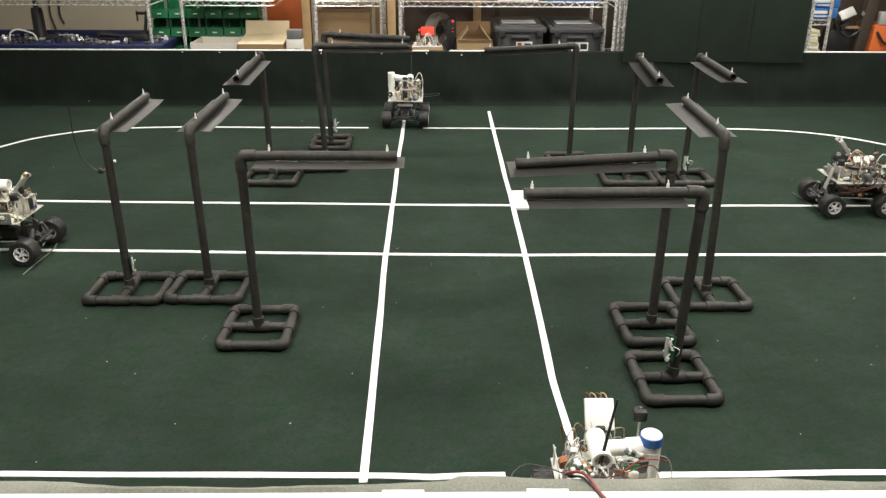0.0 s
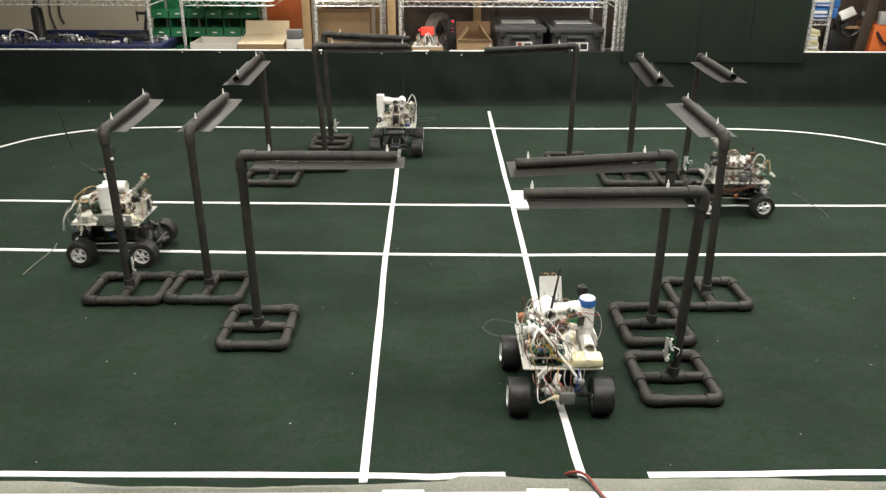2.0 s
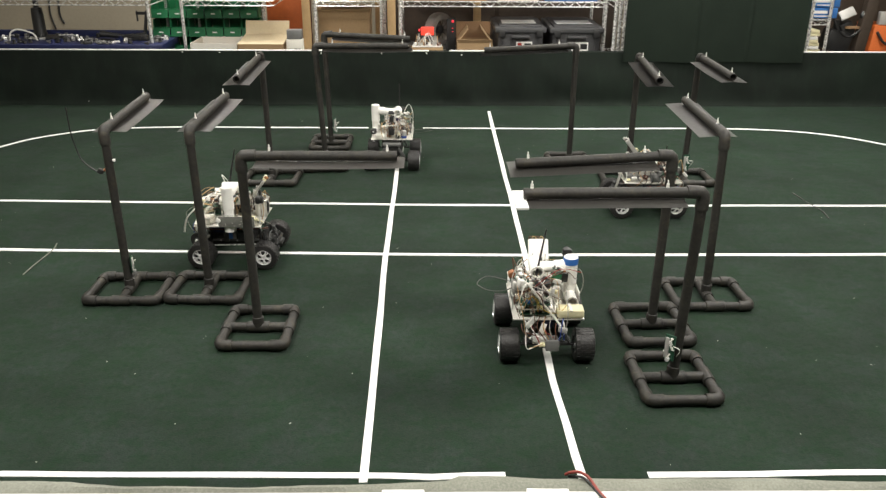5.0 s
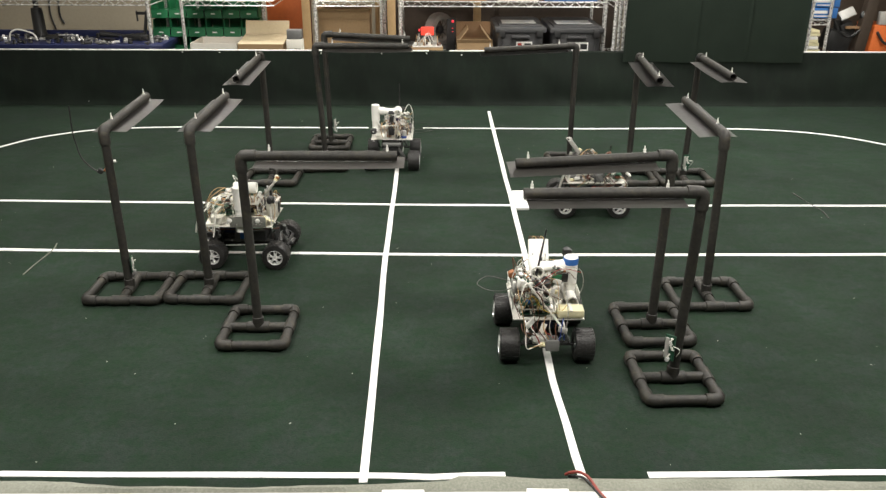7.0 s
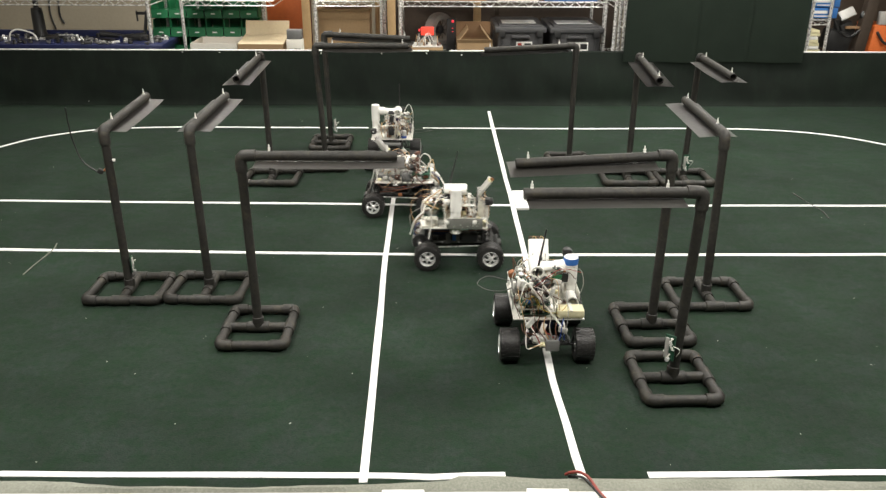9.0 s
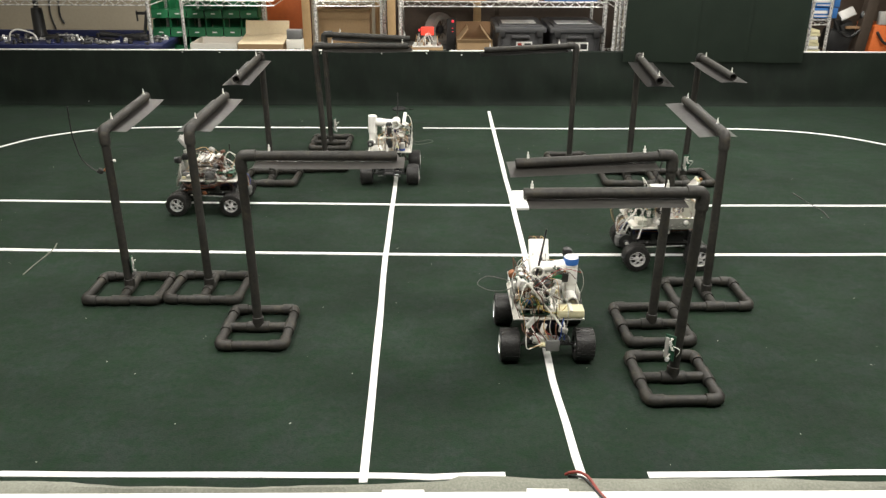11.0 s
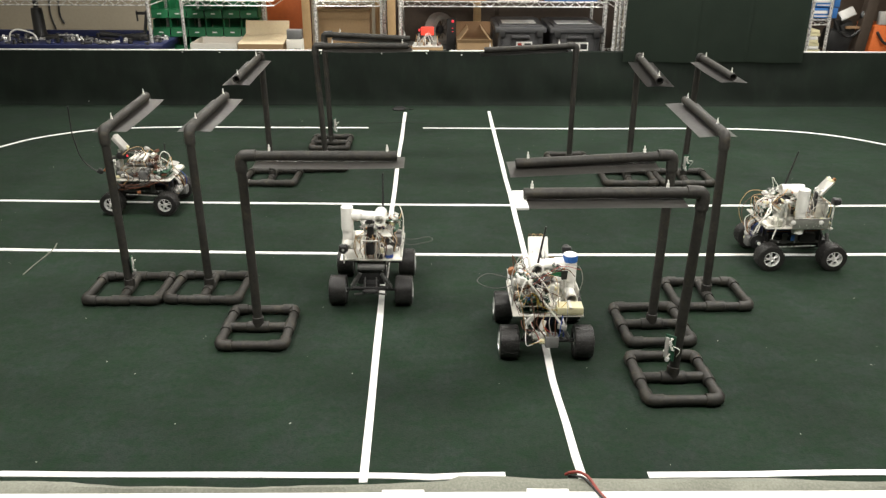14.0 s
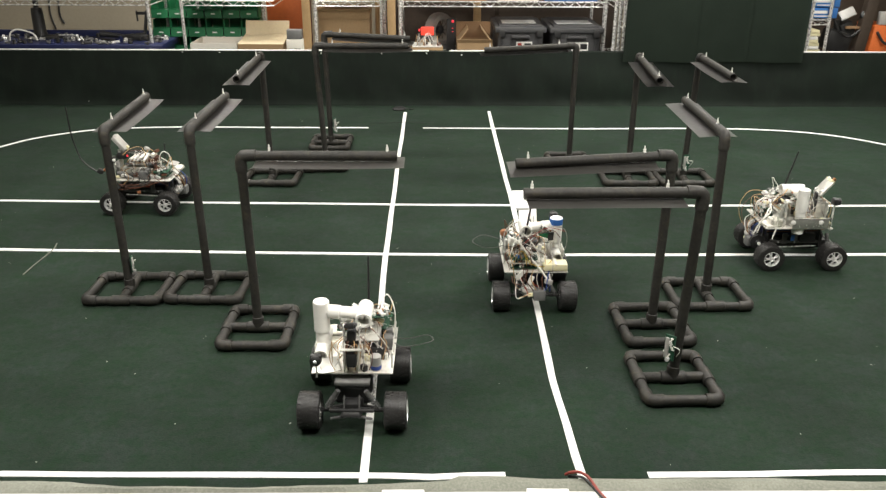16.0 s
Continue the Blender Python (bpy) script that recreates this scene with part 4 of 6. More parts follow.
    part("shade_box", add_box(B(), (0.02, 0.065, z + 0.022), (0.06, 0.05, 0.04), None, 0.003), M["black_plastic"], rb)
    board(rb, (-0.06, 0.075, z + 0.098), (0.06, 0.06, 0), seed + 5, rot=(0, -8, 12))
    part("foil", add_box(B(), (0.10, -0.065, z + 0.014), (0.05, 0.06, 0.003), (0, 28, 20), 0.001), M["alu"], rb)
    for q in range(7):
        rq = random.Random(seed + 500 + q)
        x, y = rq.uniform(-0.14, -0.03), rq.uniform(-0.03, 0.09)
        part("connector", add_box(B(), (x, y, z + rq.uniform(0.06, 0.10)), (0.020, 0.012, 0.010), (rq.uniform(-30, 30), rq.uniform(-30, 30), rq.uniform(0, 180)), 0.002), M[("white_plastic", "cream", "white_plastic", "black_plastic")[q % 4]], rb)
    part("tray_edge", add_box(B(), (-0.150, 0.045, z + 0.030), (0.003, 0.110, 0.005), None, 0.001), M["alu"], rb)
    part("drive_unit", add_box(B(), (-0.055, 0.015, z + 0.078), (0.05, 0.045, 0.030), (4, -10, 12), 0.003), M["chip"], rb)
    part("motor_can", add_rod(B(), (-0.183, 0.012, 0.085), (-0.183, 0.030, 0.083), 0.008, 12), M["cream"], rb)
    for q in range(2):
        part("zip_block", add_box(B(), (-0.10 + 0.05 * q, 0.085 - 0.12 * q, z + 0.085), (0.03, 0.024, 0.016), (20, 10, 30), 0.003), M["white_plastic"], rb)
    part("terminal_block", add_box(B(), (-0.03, 0.03, z + 0.078), (0.03, 0.03, 0.014), None, 0.002), M["blue_metal"], rb)
    for k in range(5):
        rnd = random.Random(seed * 7 + k)
        at = (rnd.uniform(-0.12, 0.06), rnd.uniform(0.0, 0.10), z + rnd.uniform(0.055, 0.10))
        part("connector", add_box(B(), at, (0.014, 0.012, 0.012), (rnd.uniform(0, 60), rnd.uniform(0, 60), rnd.uniform(0, 90)), 0.0015), M["white_plastic"], rb)
    return rb, wheels


def robot_low(label, seed):
    """A car with a low bundle of electronics and a tilted unit on a mast at its nose."""
    rb = thing("robot_car", Matrix(), label, "robot car", "robot cars")
    wheels = chassis(rb)
    z = 0.172
    deck(rb, z - 0.003)
    part("laptop_board", add_box(B(), (0.05, 0.0, z + 0.018), (0.12, 0.17, 0.020), None, 0.004), M["grey_plastic"], rb)
    part("drive_case", add_box(B(), (0.03, 0.02, z + 0.042), (0.10, 0.13, 0.030), (0, 2, 4), 0.003), M["alu"], rb)
    for k in range(2):
        board(rb, (-0.10, 0.04, z + 0.014 + 0.02 * k), (0.09, 0.12, 0), seed + k)
    for k in range(16):
        rnd = random.Random(seed * 3 + k)
        bm = add_box(B(), (rnd.uniform(-0.09, 0.0), rnd.uniform(-0.03, 0.08), z + rnd.uniform(0.05, 0.125)), (rnd.uniform(0.014, 0.03), rnd.uniform(0.014, 0.028), rnd.uniform(0.010, 0.02)), (rnd.uniform(-40, 40), rnd.uniform(-40, 40), rnd.uniform(0, 90)), 0.0015)
        part("connector", bm, M[("white_plastic", "white_card", "black_plastic", "w_brown", "panel")[k % 5]], rb)
    part("nose_mast", add_box(B(), (0.10, 0.03, z + 0.065), (0.014, 0.020, 0.13), None, 0.002), M["alu"], rb)
    bm = add_box(B(), (0.088, 0.03, z + 0.100), (0.055, 0.055, 0.032), None, 0.010)
    part("servo", bm, M["black_plastic"], rb)
    m = pose(0.090, 0.035, z + 0.164, 0, -52, 0)
    part("range_sensor", add_box(B(), (0, 0, 0), (0.082, 0.060, 0.018), None, 0.002), M["panel"], rb, "tilted flat rectangular sensor unit", m)
    rnd = random.Random(4)
    for k in range(8):
        at = (rnd.choice((-0.036, 0.040)), rnd.uniform(-0.02, 0.020), rnd.uniform(-0.010, 0.012))
        part("component", add_box(B(), at, (rnd.uniform(0.008, 0.018), rnd.uniform(0.008, 0.016), 0.012), (0, rnd.uniform(-20, 20), rnd.uniform(0, 60)), 0.001), M[("black_plastic", "panel", "w_brown", "cream")[k % 4]], rb, "", m)
    part("indicator", lathe(B(), [(0.006, 0), (0.004, 0.004)], pose(0.055, 0.060, z + 0.106, -90, 0, 0) @ Matrix.Diagonal((0.75, 0.75, 0.75, 1)), 10), M["red_led"], rb, "small red indicator light")
    webcam(rb, (0.112, 0.098, z + 0.095))
    part("aerial", add_rod(B(), (-0.10, -0.02, z + 0.05), (-0.105, -0.02, z + 0.15), 0.004, 10, 0.0024), M["black_plastic"], rb, "thin black rubber aerial")
    rear_gear(rb, z, 0.06)
    loose_wires(rb, seed, 38, z + 0.012, (-0.13, 0.10, -0.05, 0.11), ["w_brown", "w_black", "w_white", "w_grey", "w_grey", "w_dark", "w_white", "w_tan", "w_brown"])
    part("front_bracket", add_box(B(), (0.138, 0.055, z + 0.005), (0.006, 0.026, 0.11), (0, -14, 0), 0.001), M["alu"], rb)
    part("front_bracket", add_box(B(), (0.125, 0.02, z + 0.035), (0.004, 0.05, 0.06), (0, 8, 0), 0.001), M["panel"], rb)
    part("cover_plate", add_box(B(), (0.01, 0.05, z + 0.066), (0.11, 0.09, 0.003), (6, -5, 8), 0.001), M["mirror_plate"], rb)
    for k in range(3):
        wire(rb, [(0.125, 0.10 - 0.01 * k, z), (0.08, 0.122, z - 0.022 - 0.004 * k), (-0.02, 0.122, z - 0.020 - 0.006 * k), (-0.09, 0.115, z - 0.005), (-0.13, 0.10, z + 0.01)], ("w_brown", "w_dark", "w_brown")[k], 0.0016)
    for k in range(5):
        wire(rb, [(0.07, 0.03 + 0.012 * k, z + 0.115), (0.04, 0.05, z + 0.118 + 0.005 * k), (0.0, 0.06 - 0.01 * k, z + 0.115 + 0.006 * k), (-0.04, 0.05, z + 0.10), (-0.06, 0.04, z + 0.07)], ("w_grey", "w_dark", "w_brown", "w_black", "w_tan")[k], 0.0013)
    for k in range(9):
        rnd = random.Random(300 + k)
        at = (0.10 - 0.028 * k, rnd.uniform(0.085, 0.112), z + rnd.uniform(0.006, 0.020))
        part("sleeve", add_box(B(), at, (rnd.uniform(0.018, 0.036), 0.012, rnd.uniform(0.010, 0.022)), (rnd.uniform(-20, 20), rnd.uniform(-30, 30), rnd.uniform(-25, 25)), 0.004), M[("cream", "white_plastic", "panel", "w_brown", "white_card")[k % 5]], rb)
    for k in range(10):
        rnd = random.Random(400 + k)
        x = rnd.uniform(-0.11, 0.07)
        wire(rb, [(x, 0.075, z + 0.05), (x + 0.02, 0.108, z + 0.045), (x + rnd.uniform(-0.03, 0.05), 0.121, z + 0.012), (x + rnd.uniform(-0.05, 0.05), 0.112, z - 0.03)], rnd.choice(("w_brown", "w_tan", "w_dark", "w_black")), 0.0014)
    wire(rb, [(-0.100, 0.03, z + 0.04), (-0.092, 0.04, z + 0.085), (-0.112, 0.04, z + 0.122), (-0.140, 0.04, z + 0.112), (-0.146, 0.04, z + 0.080), (-0.120, 0.03, z + 0.04)], "w_white", 0.0024, "cable_loop")
    for k in range(5):
        rnd = random.Random(610 + k)
        part("wrapped_lead", add_rod(B(), (-0.040 + 0.014 * k, 0.03, z + 0.100 + rnd.uniform(0, 0.02)), (-0.030 + 0.016 * k, 0.080, z + 0.080 + rnd.uniform(0, 0.02)), 0.008, 10, 0.006, 0.002), M[("white_plastic", "white_card", "panel")[k % 3]], rb)
    wire(rb, [(0.10, 0.115, z - 0.05), (0.02, 0.124, z - 0.040), (-0.05, 0.122, z - 0.025), (-0.10, 0.118, z - 0.01)], "w_brown", 0.0022)
    part("hanging_plug", add_box(B(), (0.0, 0.118, z - 0.062), (0.018, 0.010, 0.016), (0, 10, 0), 0.003), M["copper_dull"], rb)
    part("tail_plug", add_rod(B(), (-0.170, 0.075, z + 0.040), (-0.190, 0.085, z + 0.022), 0.008, 10, 0.006, 0.001), M["white_plastic"], rb)
    wire(rb, [(-0.13, 0.07, z + 0.05), (-0.155, 0.06, z + 0.10), (-0.165, 0.07, z + 0.07), (-0.170, 0.075, z + 0.040)], "w_tan", 0.0018)
    part("red_plug", add_box(B(), (-0.02, 0.045, 0.122), (0.018, 0.012, 0.020), None, 0.002), M["w_red"], rb)
    part("rear_plate", add_box(B(), (-0.150, 0.0, z + 0.052), (0.003, 0.06, 0.035), (0, 75, 0), 0.001), M["panel"], rb)
    return rb, wheels


def rear_bundle(robot):
    """The thick lead, modules and bright flying wires at the tail of the taped car."""
    rb = robot[0]
    wire(rb, [(-0.06, 0.10, 0.262), (-0.12, 0.065, 0.269), (-0.15, 0.016, 0.213), (-0.165, -0.02, 0.172), (-0.175, -0.041, 0.145)], "w_white", 0.0042, "thick_lead")
    part("lead_plug", add_box(B(), (-0.178, -0.045, 0.136), (0.014, 0.030, 0.016), (10, 0, -12), 0.002), M["panel"], rb)
    part("motor_driver", add_box(B(), (-0.060, 0.018, 0.240), (0.030, 0.058, 0.040), (0, -14, 6), 0.004), M["black_plastic"], rb)
    part("driver_case", add_box(B(), (-0.078, 0.012, 0.226), (0.012, 0.044, 0.030), (0, -20, 0), 0.002), M["grey_plastic"], rb)
    part("upright_board", add_box(B(), (-0.050, -0.035, 0.262), (0.003, 0.034, 0.030), (0, -10, 8), 0.0006), M["green_bin"], rb, "small green circuit board")
    part("board_frame", add_box(B(), (-0.044, -0.052, 0.262), (0.003, 0.046, 0.036), (0, -10, 8), 0.0006), M["black_plastic"], rb)
    for at, size, turn, c in (((-0.10, 0.088, 0.268), (0.022, 0.030, 0.022), (20, 0, 30), "white_plastic"), ((-0.10, 0.112, 0.262), (0.012, 0.010, 0.026), (0, 0, 10), "white_plastic"), ((-0.17, 0.060, 0.160), (0.012, 0.016, 0.042), (38, 0, 0), "white_plastic"), ((-0.15, 0.070, 0.226), (0.010, 0.011, 0.012), (0, 0, 20), "blue_tape"), ((-0.148, 0.094, 0.205), (0.010, 0.020, 0.010), (0, 0, 0), "white_plastic"), ((-0.12, -0.012, 0.248), (0.016, 0.014, 0.026), (15, 10, 0), "white_plastic"), ((-0.09, -0.030, 0.224), (0.014, 0.016, 0.060), (8, 0, 0), "white_plastic"), ((-0.13, 0.105, 0.236), (0.012, 0.014, 0.016), (0, 0, 0), "white_card"), ((-0.145, 0.030, 0.204), (0.010, 0.022, 0.012), (0, 0, 0), "cream")):
        part("connector", add_box(B(), at, size, turn, 0.002), M[c], rb)
    flying = (
        ((-0.13, 0.100, 0.20), (-0.155, 0.096, 0.245), (-0.13, 0.080, 0.276), (-0.10, 0.06, 0.27), "w_white", 0.0024),
        ((-0.15, 0.085, 0.20), (-0.16, 0.060, 0.250), (-0.155, 0.040, 0.22), (-0.15, 0.036, 0.19), "w_yellow", 0.0012),
        ((-0.15, 0.045, 0.24), (-0.16, 0.02, 0.20), (-0.16, -0.03, 0.19), (-0.15, -0.06, 0.215), "w_yellow", 0.0011),
        ((-0.15, 0.095, 0.21), (-0.155, 0.080, 0.238), (-0.15, 0.066, 0.236), (-0.14, 0.05, 0.21), "w_tan", 0.0016),
        ((-0.08, 0.06, 0.265), (-0.10, 0.01, 0.285), (-0.09, -0.06, 0.305), (-0.07, -0.095, 0.27), "w_brown", 0.0013),
        ((-0.09, 0.045, 0.25), (-0.10, 0.0, 0.295), (-0.08, -0.05, 0.312), (-0.05, -0.12, 0.285), "w_red", 0.0012),
        ((-0.06, -0.06, 0.31), (-0.06, -0.11, 0.30), (-0.07, -0.122, 0.25), (-0.09, -0.10, 0.20), "w_grey", 0.0011),
        ((-0.11, -0.02, 0.27), (-0.13, -0.005, 0.235), (-0.12, 0.02, 0.225), (-0.10, 0.04, 0.22), "w_white", 0.0020),
        ((-0.15, 0.06, 0.166), (-0.18, 0.052, 0.135), (-0.19, 0.035, 0.105), (-0.185, 0.03, 0.085), "w_red", 0.0017),
        ((-0.16, 0.09, 0.150), (-0.18, 0.085, 0.132), (-0.185, 0.060, 0.125), (-0.17, 0.04, 0.11), "w_brown", 0.0017),
        ((-0.15, 0.02, 0.150), (-0.18, 0.010, 0.130), (-0.185, -0.005, 0.12), (-0.17, -0.02, 0.10), "w_red", 0.0016),
        ((-0.15, 0.07, 0.150), (-0.20, 0.078, 0.110), (-0.205, 0.070, 0.080), (-0.19, 0.03, 0.090), "w_white", 0.0017),
        ((-0.19, 0.062, 0.075), (-0.205, 0.05, 0.088), (-0.205, 0.03, 0.095), (-0.195, 0.02, 0.092), "w_tan", 0.0016),
    )
    for p, q, r, t, c, thick in flying:
        wire(rb, [p, q, r, t], c, thick)
    wire(rb, [(-0.16, -0.030, 0.15), (-0.165, -0.05, 0.12), (-0.16, -0.055, 0.09)], "w_blue", 0.0030)


ROBOT_A = robot_tower("four-wheeled robot car with white pipe frame and dark sensor", 11, False, "black_plastic", (0.125, -0.101, 0.222), ((-0.07, 0.035, 0.25), (-0.085, 0.037, 0.455)), -20, -0.022, 0.0, 0.065, 22, 0.177)
ROBOT_B = robot_low("four-wheeled robot car with low wired electronics and mast", 23)
ROBOT_C = robot_tower("four-wheeled robot car with blue-taped white pipe frame", 37, True, "white_pvc", (0.138, -0.098, 0.274), ((-0.040, 0.036, 0.250), (-0.03, 0.006, 0.434)), -56, -0.038, 0.010, 0.012, 40)
rear_bundle(ROBOT_C)
ROBOT_D = robot_tower("four-wheeled robot car with white pipe frame and tilted sensor", 51, False, "panel", (0.116, -0.10, 0.290), ((-0.042, 0.05, 0.30), (-0.004, 0.05, 0.465)), -52, -0.032, 0.0, 0.05, 24, 0.182)


# ---- the loose wire on a gate pole ----
SWAY_AT = pose(-1.222, 2.968, 0.497)
SWAY = thing("hanging_wire", SWAY_AT, "stiff black wire with small plug on a pole", "wire")
part("lead", add_tube(B(), curve_pts([(0.0, 0.0, 0.0), (-0.027, 0.01, -0.004), (-0.053, 0.015, 0.010), (-0.085, 0.02, 0.045), (-0.102, 0.03, 0.10), (-0.107, 0.03, 0.15), (-0.104, 0.03, 0.24)], 6), 0.0026, 6), M["w_black"], SWAY)
part("plug", add_box(B(), (-0.014, 0, 0.0), (0.020, 0.016, 0.018), (0, 30, 0), 0.003), M["black_plastic"], SWAY)
part("plug_tip", add_box(B(), (0.006, -0.006, 0.006), (0.009, 0.010, 0.010), (0, 20, 0), 0.002), M["copper_dull"], SWAY, "orange-brown plug tip")
part("clip", add_rod(B(), (0.022, -0.018, 0.036), (0.055, -0.03, 0.048), 0.003, 8), M["black_plastic"], SWAY)
part("clip_end", add_box(B(), (0.056, -0.030, 0.048), (0.010, 0.008, 0.010), None, 0.002), M["white_plastic"], SWAY)

# ---- behind the far wall: shelving and stores ----
LOW, HIGH = 0.27, 0.69


def wire_shelving(x0, x1, y0=6.50, y1=6.95, levels=(LOW, HIGH), top=1.7, right=None):
    s = thing("wire_shelving", Matrix(), "chrome wire shelving unit with zigzag shelf edges", "shelving", "wire shelving")
    for x, y in [(x0 + 0.013, y0), (x0 + 0.013, y1)] + (right or [(x1 - 0.013, y0), (x1 - 0.013, y1)]):
        bm = add_rod(B(), (x, y, 0), (x, y, top), 0.0125, 12)
        for k in range(int(top / 0.025)):
            add_rod(bm, (x, y, 0.012 + 0.025 * k), (x, y, 0.016 + 0.025 * k), 0.0134, 12)
        part("post", bm, M["steel"], s)
    for z in levels:
        bm = B()
        for y in (y0, y1):
            add_rod(bm, (x0, y, z), (x1, y, z), 0.0045, 8)
            add_rod(bm, (x0, y, z + 0.036), (x1, y, z + 0.036), 0.0045, 8)
            n = max(2, int((x1 - x0) / 0.05))
            zig = [(x0 + (x1 - x0) * k / n, y, z + 0.036 * (k % 2)) for k in range(n + 1)]
            add_tube(bm, zig, 0.0028, 5)
        for x in (x0, x1):
            add_rod(bm, (x, y0, z + 0.036), (x, y1, z + 0.036), 0.0045, 8)
            add_rod(bm, (x, y0, z), (x, y1, z), 0.0045, 8)
        n = int((x1 - x0) / 0.03)
        for k in range(n):
            x = x0 + (x1 - x0) * (k + 0.5) / n
            add_rod(bm, (x, y0, z + 0.039), (x, y1, z + 0.039), 0.002, 4)
        tagged(part("wire_shelf", bm, M["steel"], s), "", "", "", "stuff")
    return s


wire_shelving(-3.62, -2.14)
wire_shelving(-1.91, -1.20, right=[(-1.345, 6.82), (-1.365, 6.95)])
wire_shelving(-0.90, -0.37)
wire_shelving(-0.255, 1.345, y1=7.08)
wire_shelving(1.40, 2.30)
wire_shelving(2.36, 3.075, levels=(LOW, 0.565))


def bins():
    proto = None
    for row in range(4):
        for col in range(6):
            m = pose(-2.165 + 0.142 * col, 6.99, 0.125 + 0.144 * row) @ Matrix.Diagonal((1.06, 1, 1.05, 1))
            if proto is None:
                proto = thing("storage_bin", m, "green plastic stacking bin with open front", "storage bin", "stacked bins")
                part("bin_base", add_box(B(), (0, -0.09, 0.003), (0.122, 0.20, 0.006)), M["green_bin"], proto)
                for sx in (-1, 1):
                    part("bin_side", add_box(B(), (sx * 0.060, -0.075, 0.062), (0.004, 0.17, 0.112)), M["green_bin"], proto)
                part("bin_back", add_box(B(), (0, 0.010, 0.062), (0.114, 0.004, 0.112)), M["green_bin"], proto)
                part("bin_front", add_box(B(), (0, -0.188, 0.030), (0.118, 0.005, 0.058), (-12, 0, 0)), M["green_bin"], proto)
                part("bin_lip", add_box(B(), (0, -0.178, 0.064), (0.124, 0.010, 0.007)), M["green_bin"], proto)
                part("bin_label", add_box(B(), (0, -0.1945, 0.032), (0.030, 0.002, 0.008), (-12, 0, 0)), M["paper"], proto, "white label strip")
                part("bin_content", add_box(B(), (0, -0.08, 0.025), (0.105, 0.15, 0.04), None, 0.01), M["black_plastic"], proto)
            else:
                copy_thing(proto, m)
    s = thing("bin_stand", Matrix(), "grey steel stand that carries the bins", "stand")
    part("stand_top", add_box(B(), (-1.810, 6.9, 0.110), (0.90, 0.26, 0.028), None, 0.003), M["grey_plastic"], s)
    for x in (-2.24, -1.38):
        part("stand_leg", add_box(B(), (x, 6.9, 0.043), (0.03, 0.24, 0.106), None, 0.003), M["grey_plastic"], s)


bins()


def carton(x0, x1, y0, y1, z0, z1, material, label, lids=()):
    """An open box of board; lids are (name, side, angle): flaps hinged on the rim."""
    s = thing("carton", Matrix(), label, "box", "cartons")
    w = 0.005
    bm = add_box(B(), ((x0 + x1) / 2, (y0 + y1) / 2, z0 + w / 2), (x1 - x0, y1 - y0, w))
    for x in (x0 + w / 2, x1 - w / 2):
        add_box(bm, (x, (y0 + y1) / 2, (z0 + z1) / 2), (w, y1 - y0, z1 - z0))
    for y in (y0 + w / 2, y1 - w / 2):
        add_box(bm, ((x0 + x1) / 2, y, (z0 + z1) / 2), (x1 - x0 - 2 * w, w, z1 - z0))
    part("box_body", bm, M[material], s)
    part("box_lining", add_box(B(), ((x0 + x1) / 2, (y0 + y1) / 2, z0 + 0.3 * (z1 - z0)), (x1 - x0 - 4 * w, y1 - y0 - 4 * w, 0.004)), M["card_in"], s)
    for side, ang, size, mt in lids:
        if side == "back":
            m = pose((x0 + x1) / 2, y1 - 0.003, z1, ang, 0, 0)
            bm = add_box(B(), (0, 0, size / 2), (x1 - x0, 0.004, size))
        elif side == "front":
            m = pose((x0 + x1) / 2, y0 + 0.003, z1, ang, 0, 0)
            bm = add_box(B(), (0, 0, size / 2), (x1 - x0, 0.004, size))
        elif side == "left":
            m = pose(x0 + 0.003, (y0 + y1) / 2, z1, 0, ang, 0)
            bm = add_box(B(), (0, 0, size / 2), (0.004, y1 - y0, size))
        else:
            m = pose(x1 - 0.003, (y0 + y1) / 2, z1, 0, ang, 0)
            bm = add_box(B(), (0, 0, size / 2), (0.004, y1 - y0, size))
        part("flap", bm, M[mt], s, "", m)
    return s


SH = LOW + 0.042
carton(-1.845, -1.49, 6.44, 6.80, SH, 0.418, "white_card", "open white cardboard tray box on a shelf")
carton(-1.475, -1.13, 6.40, 6.72, SH, 0.418, "card", "tan cardboard box with its lid folded up", (("back", -16, 0.135, "pale_card"), ("front", -84, 0.30, "pale_card")))
carton(0.195, 0.465, 6.42, 6.70, SH, 0.43, "card", "open brown cardboard box with bent flaps", (("back", 0, 0.125, "card_in"), ("left", 38, 0.13, "card"), ("right", -38, 0.13, "card"), ("front", 25, 0.03, "card")))
b = carton(-0.885, -0.485, 6.66, 6.93, SH, 0.635, "card", "large closed cardboard box on a wire shelf")
part("box_lid", add_box(B(), (-0.685, 6.795, 0.642), (0.41, 0.28, 0.03), None, 0.003), M["card"], b)
part("tape_strip", add_box(B(), (-0.685, 6.6575, 0.60), (0.40, 0.003, 0.05), None, 0.001), M["card"], b)


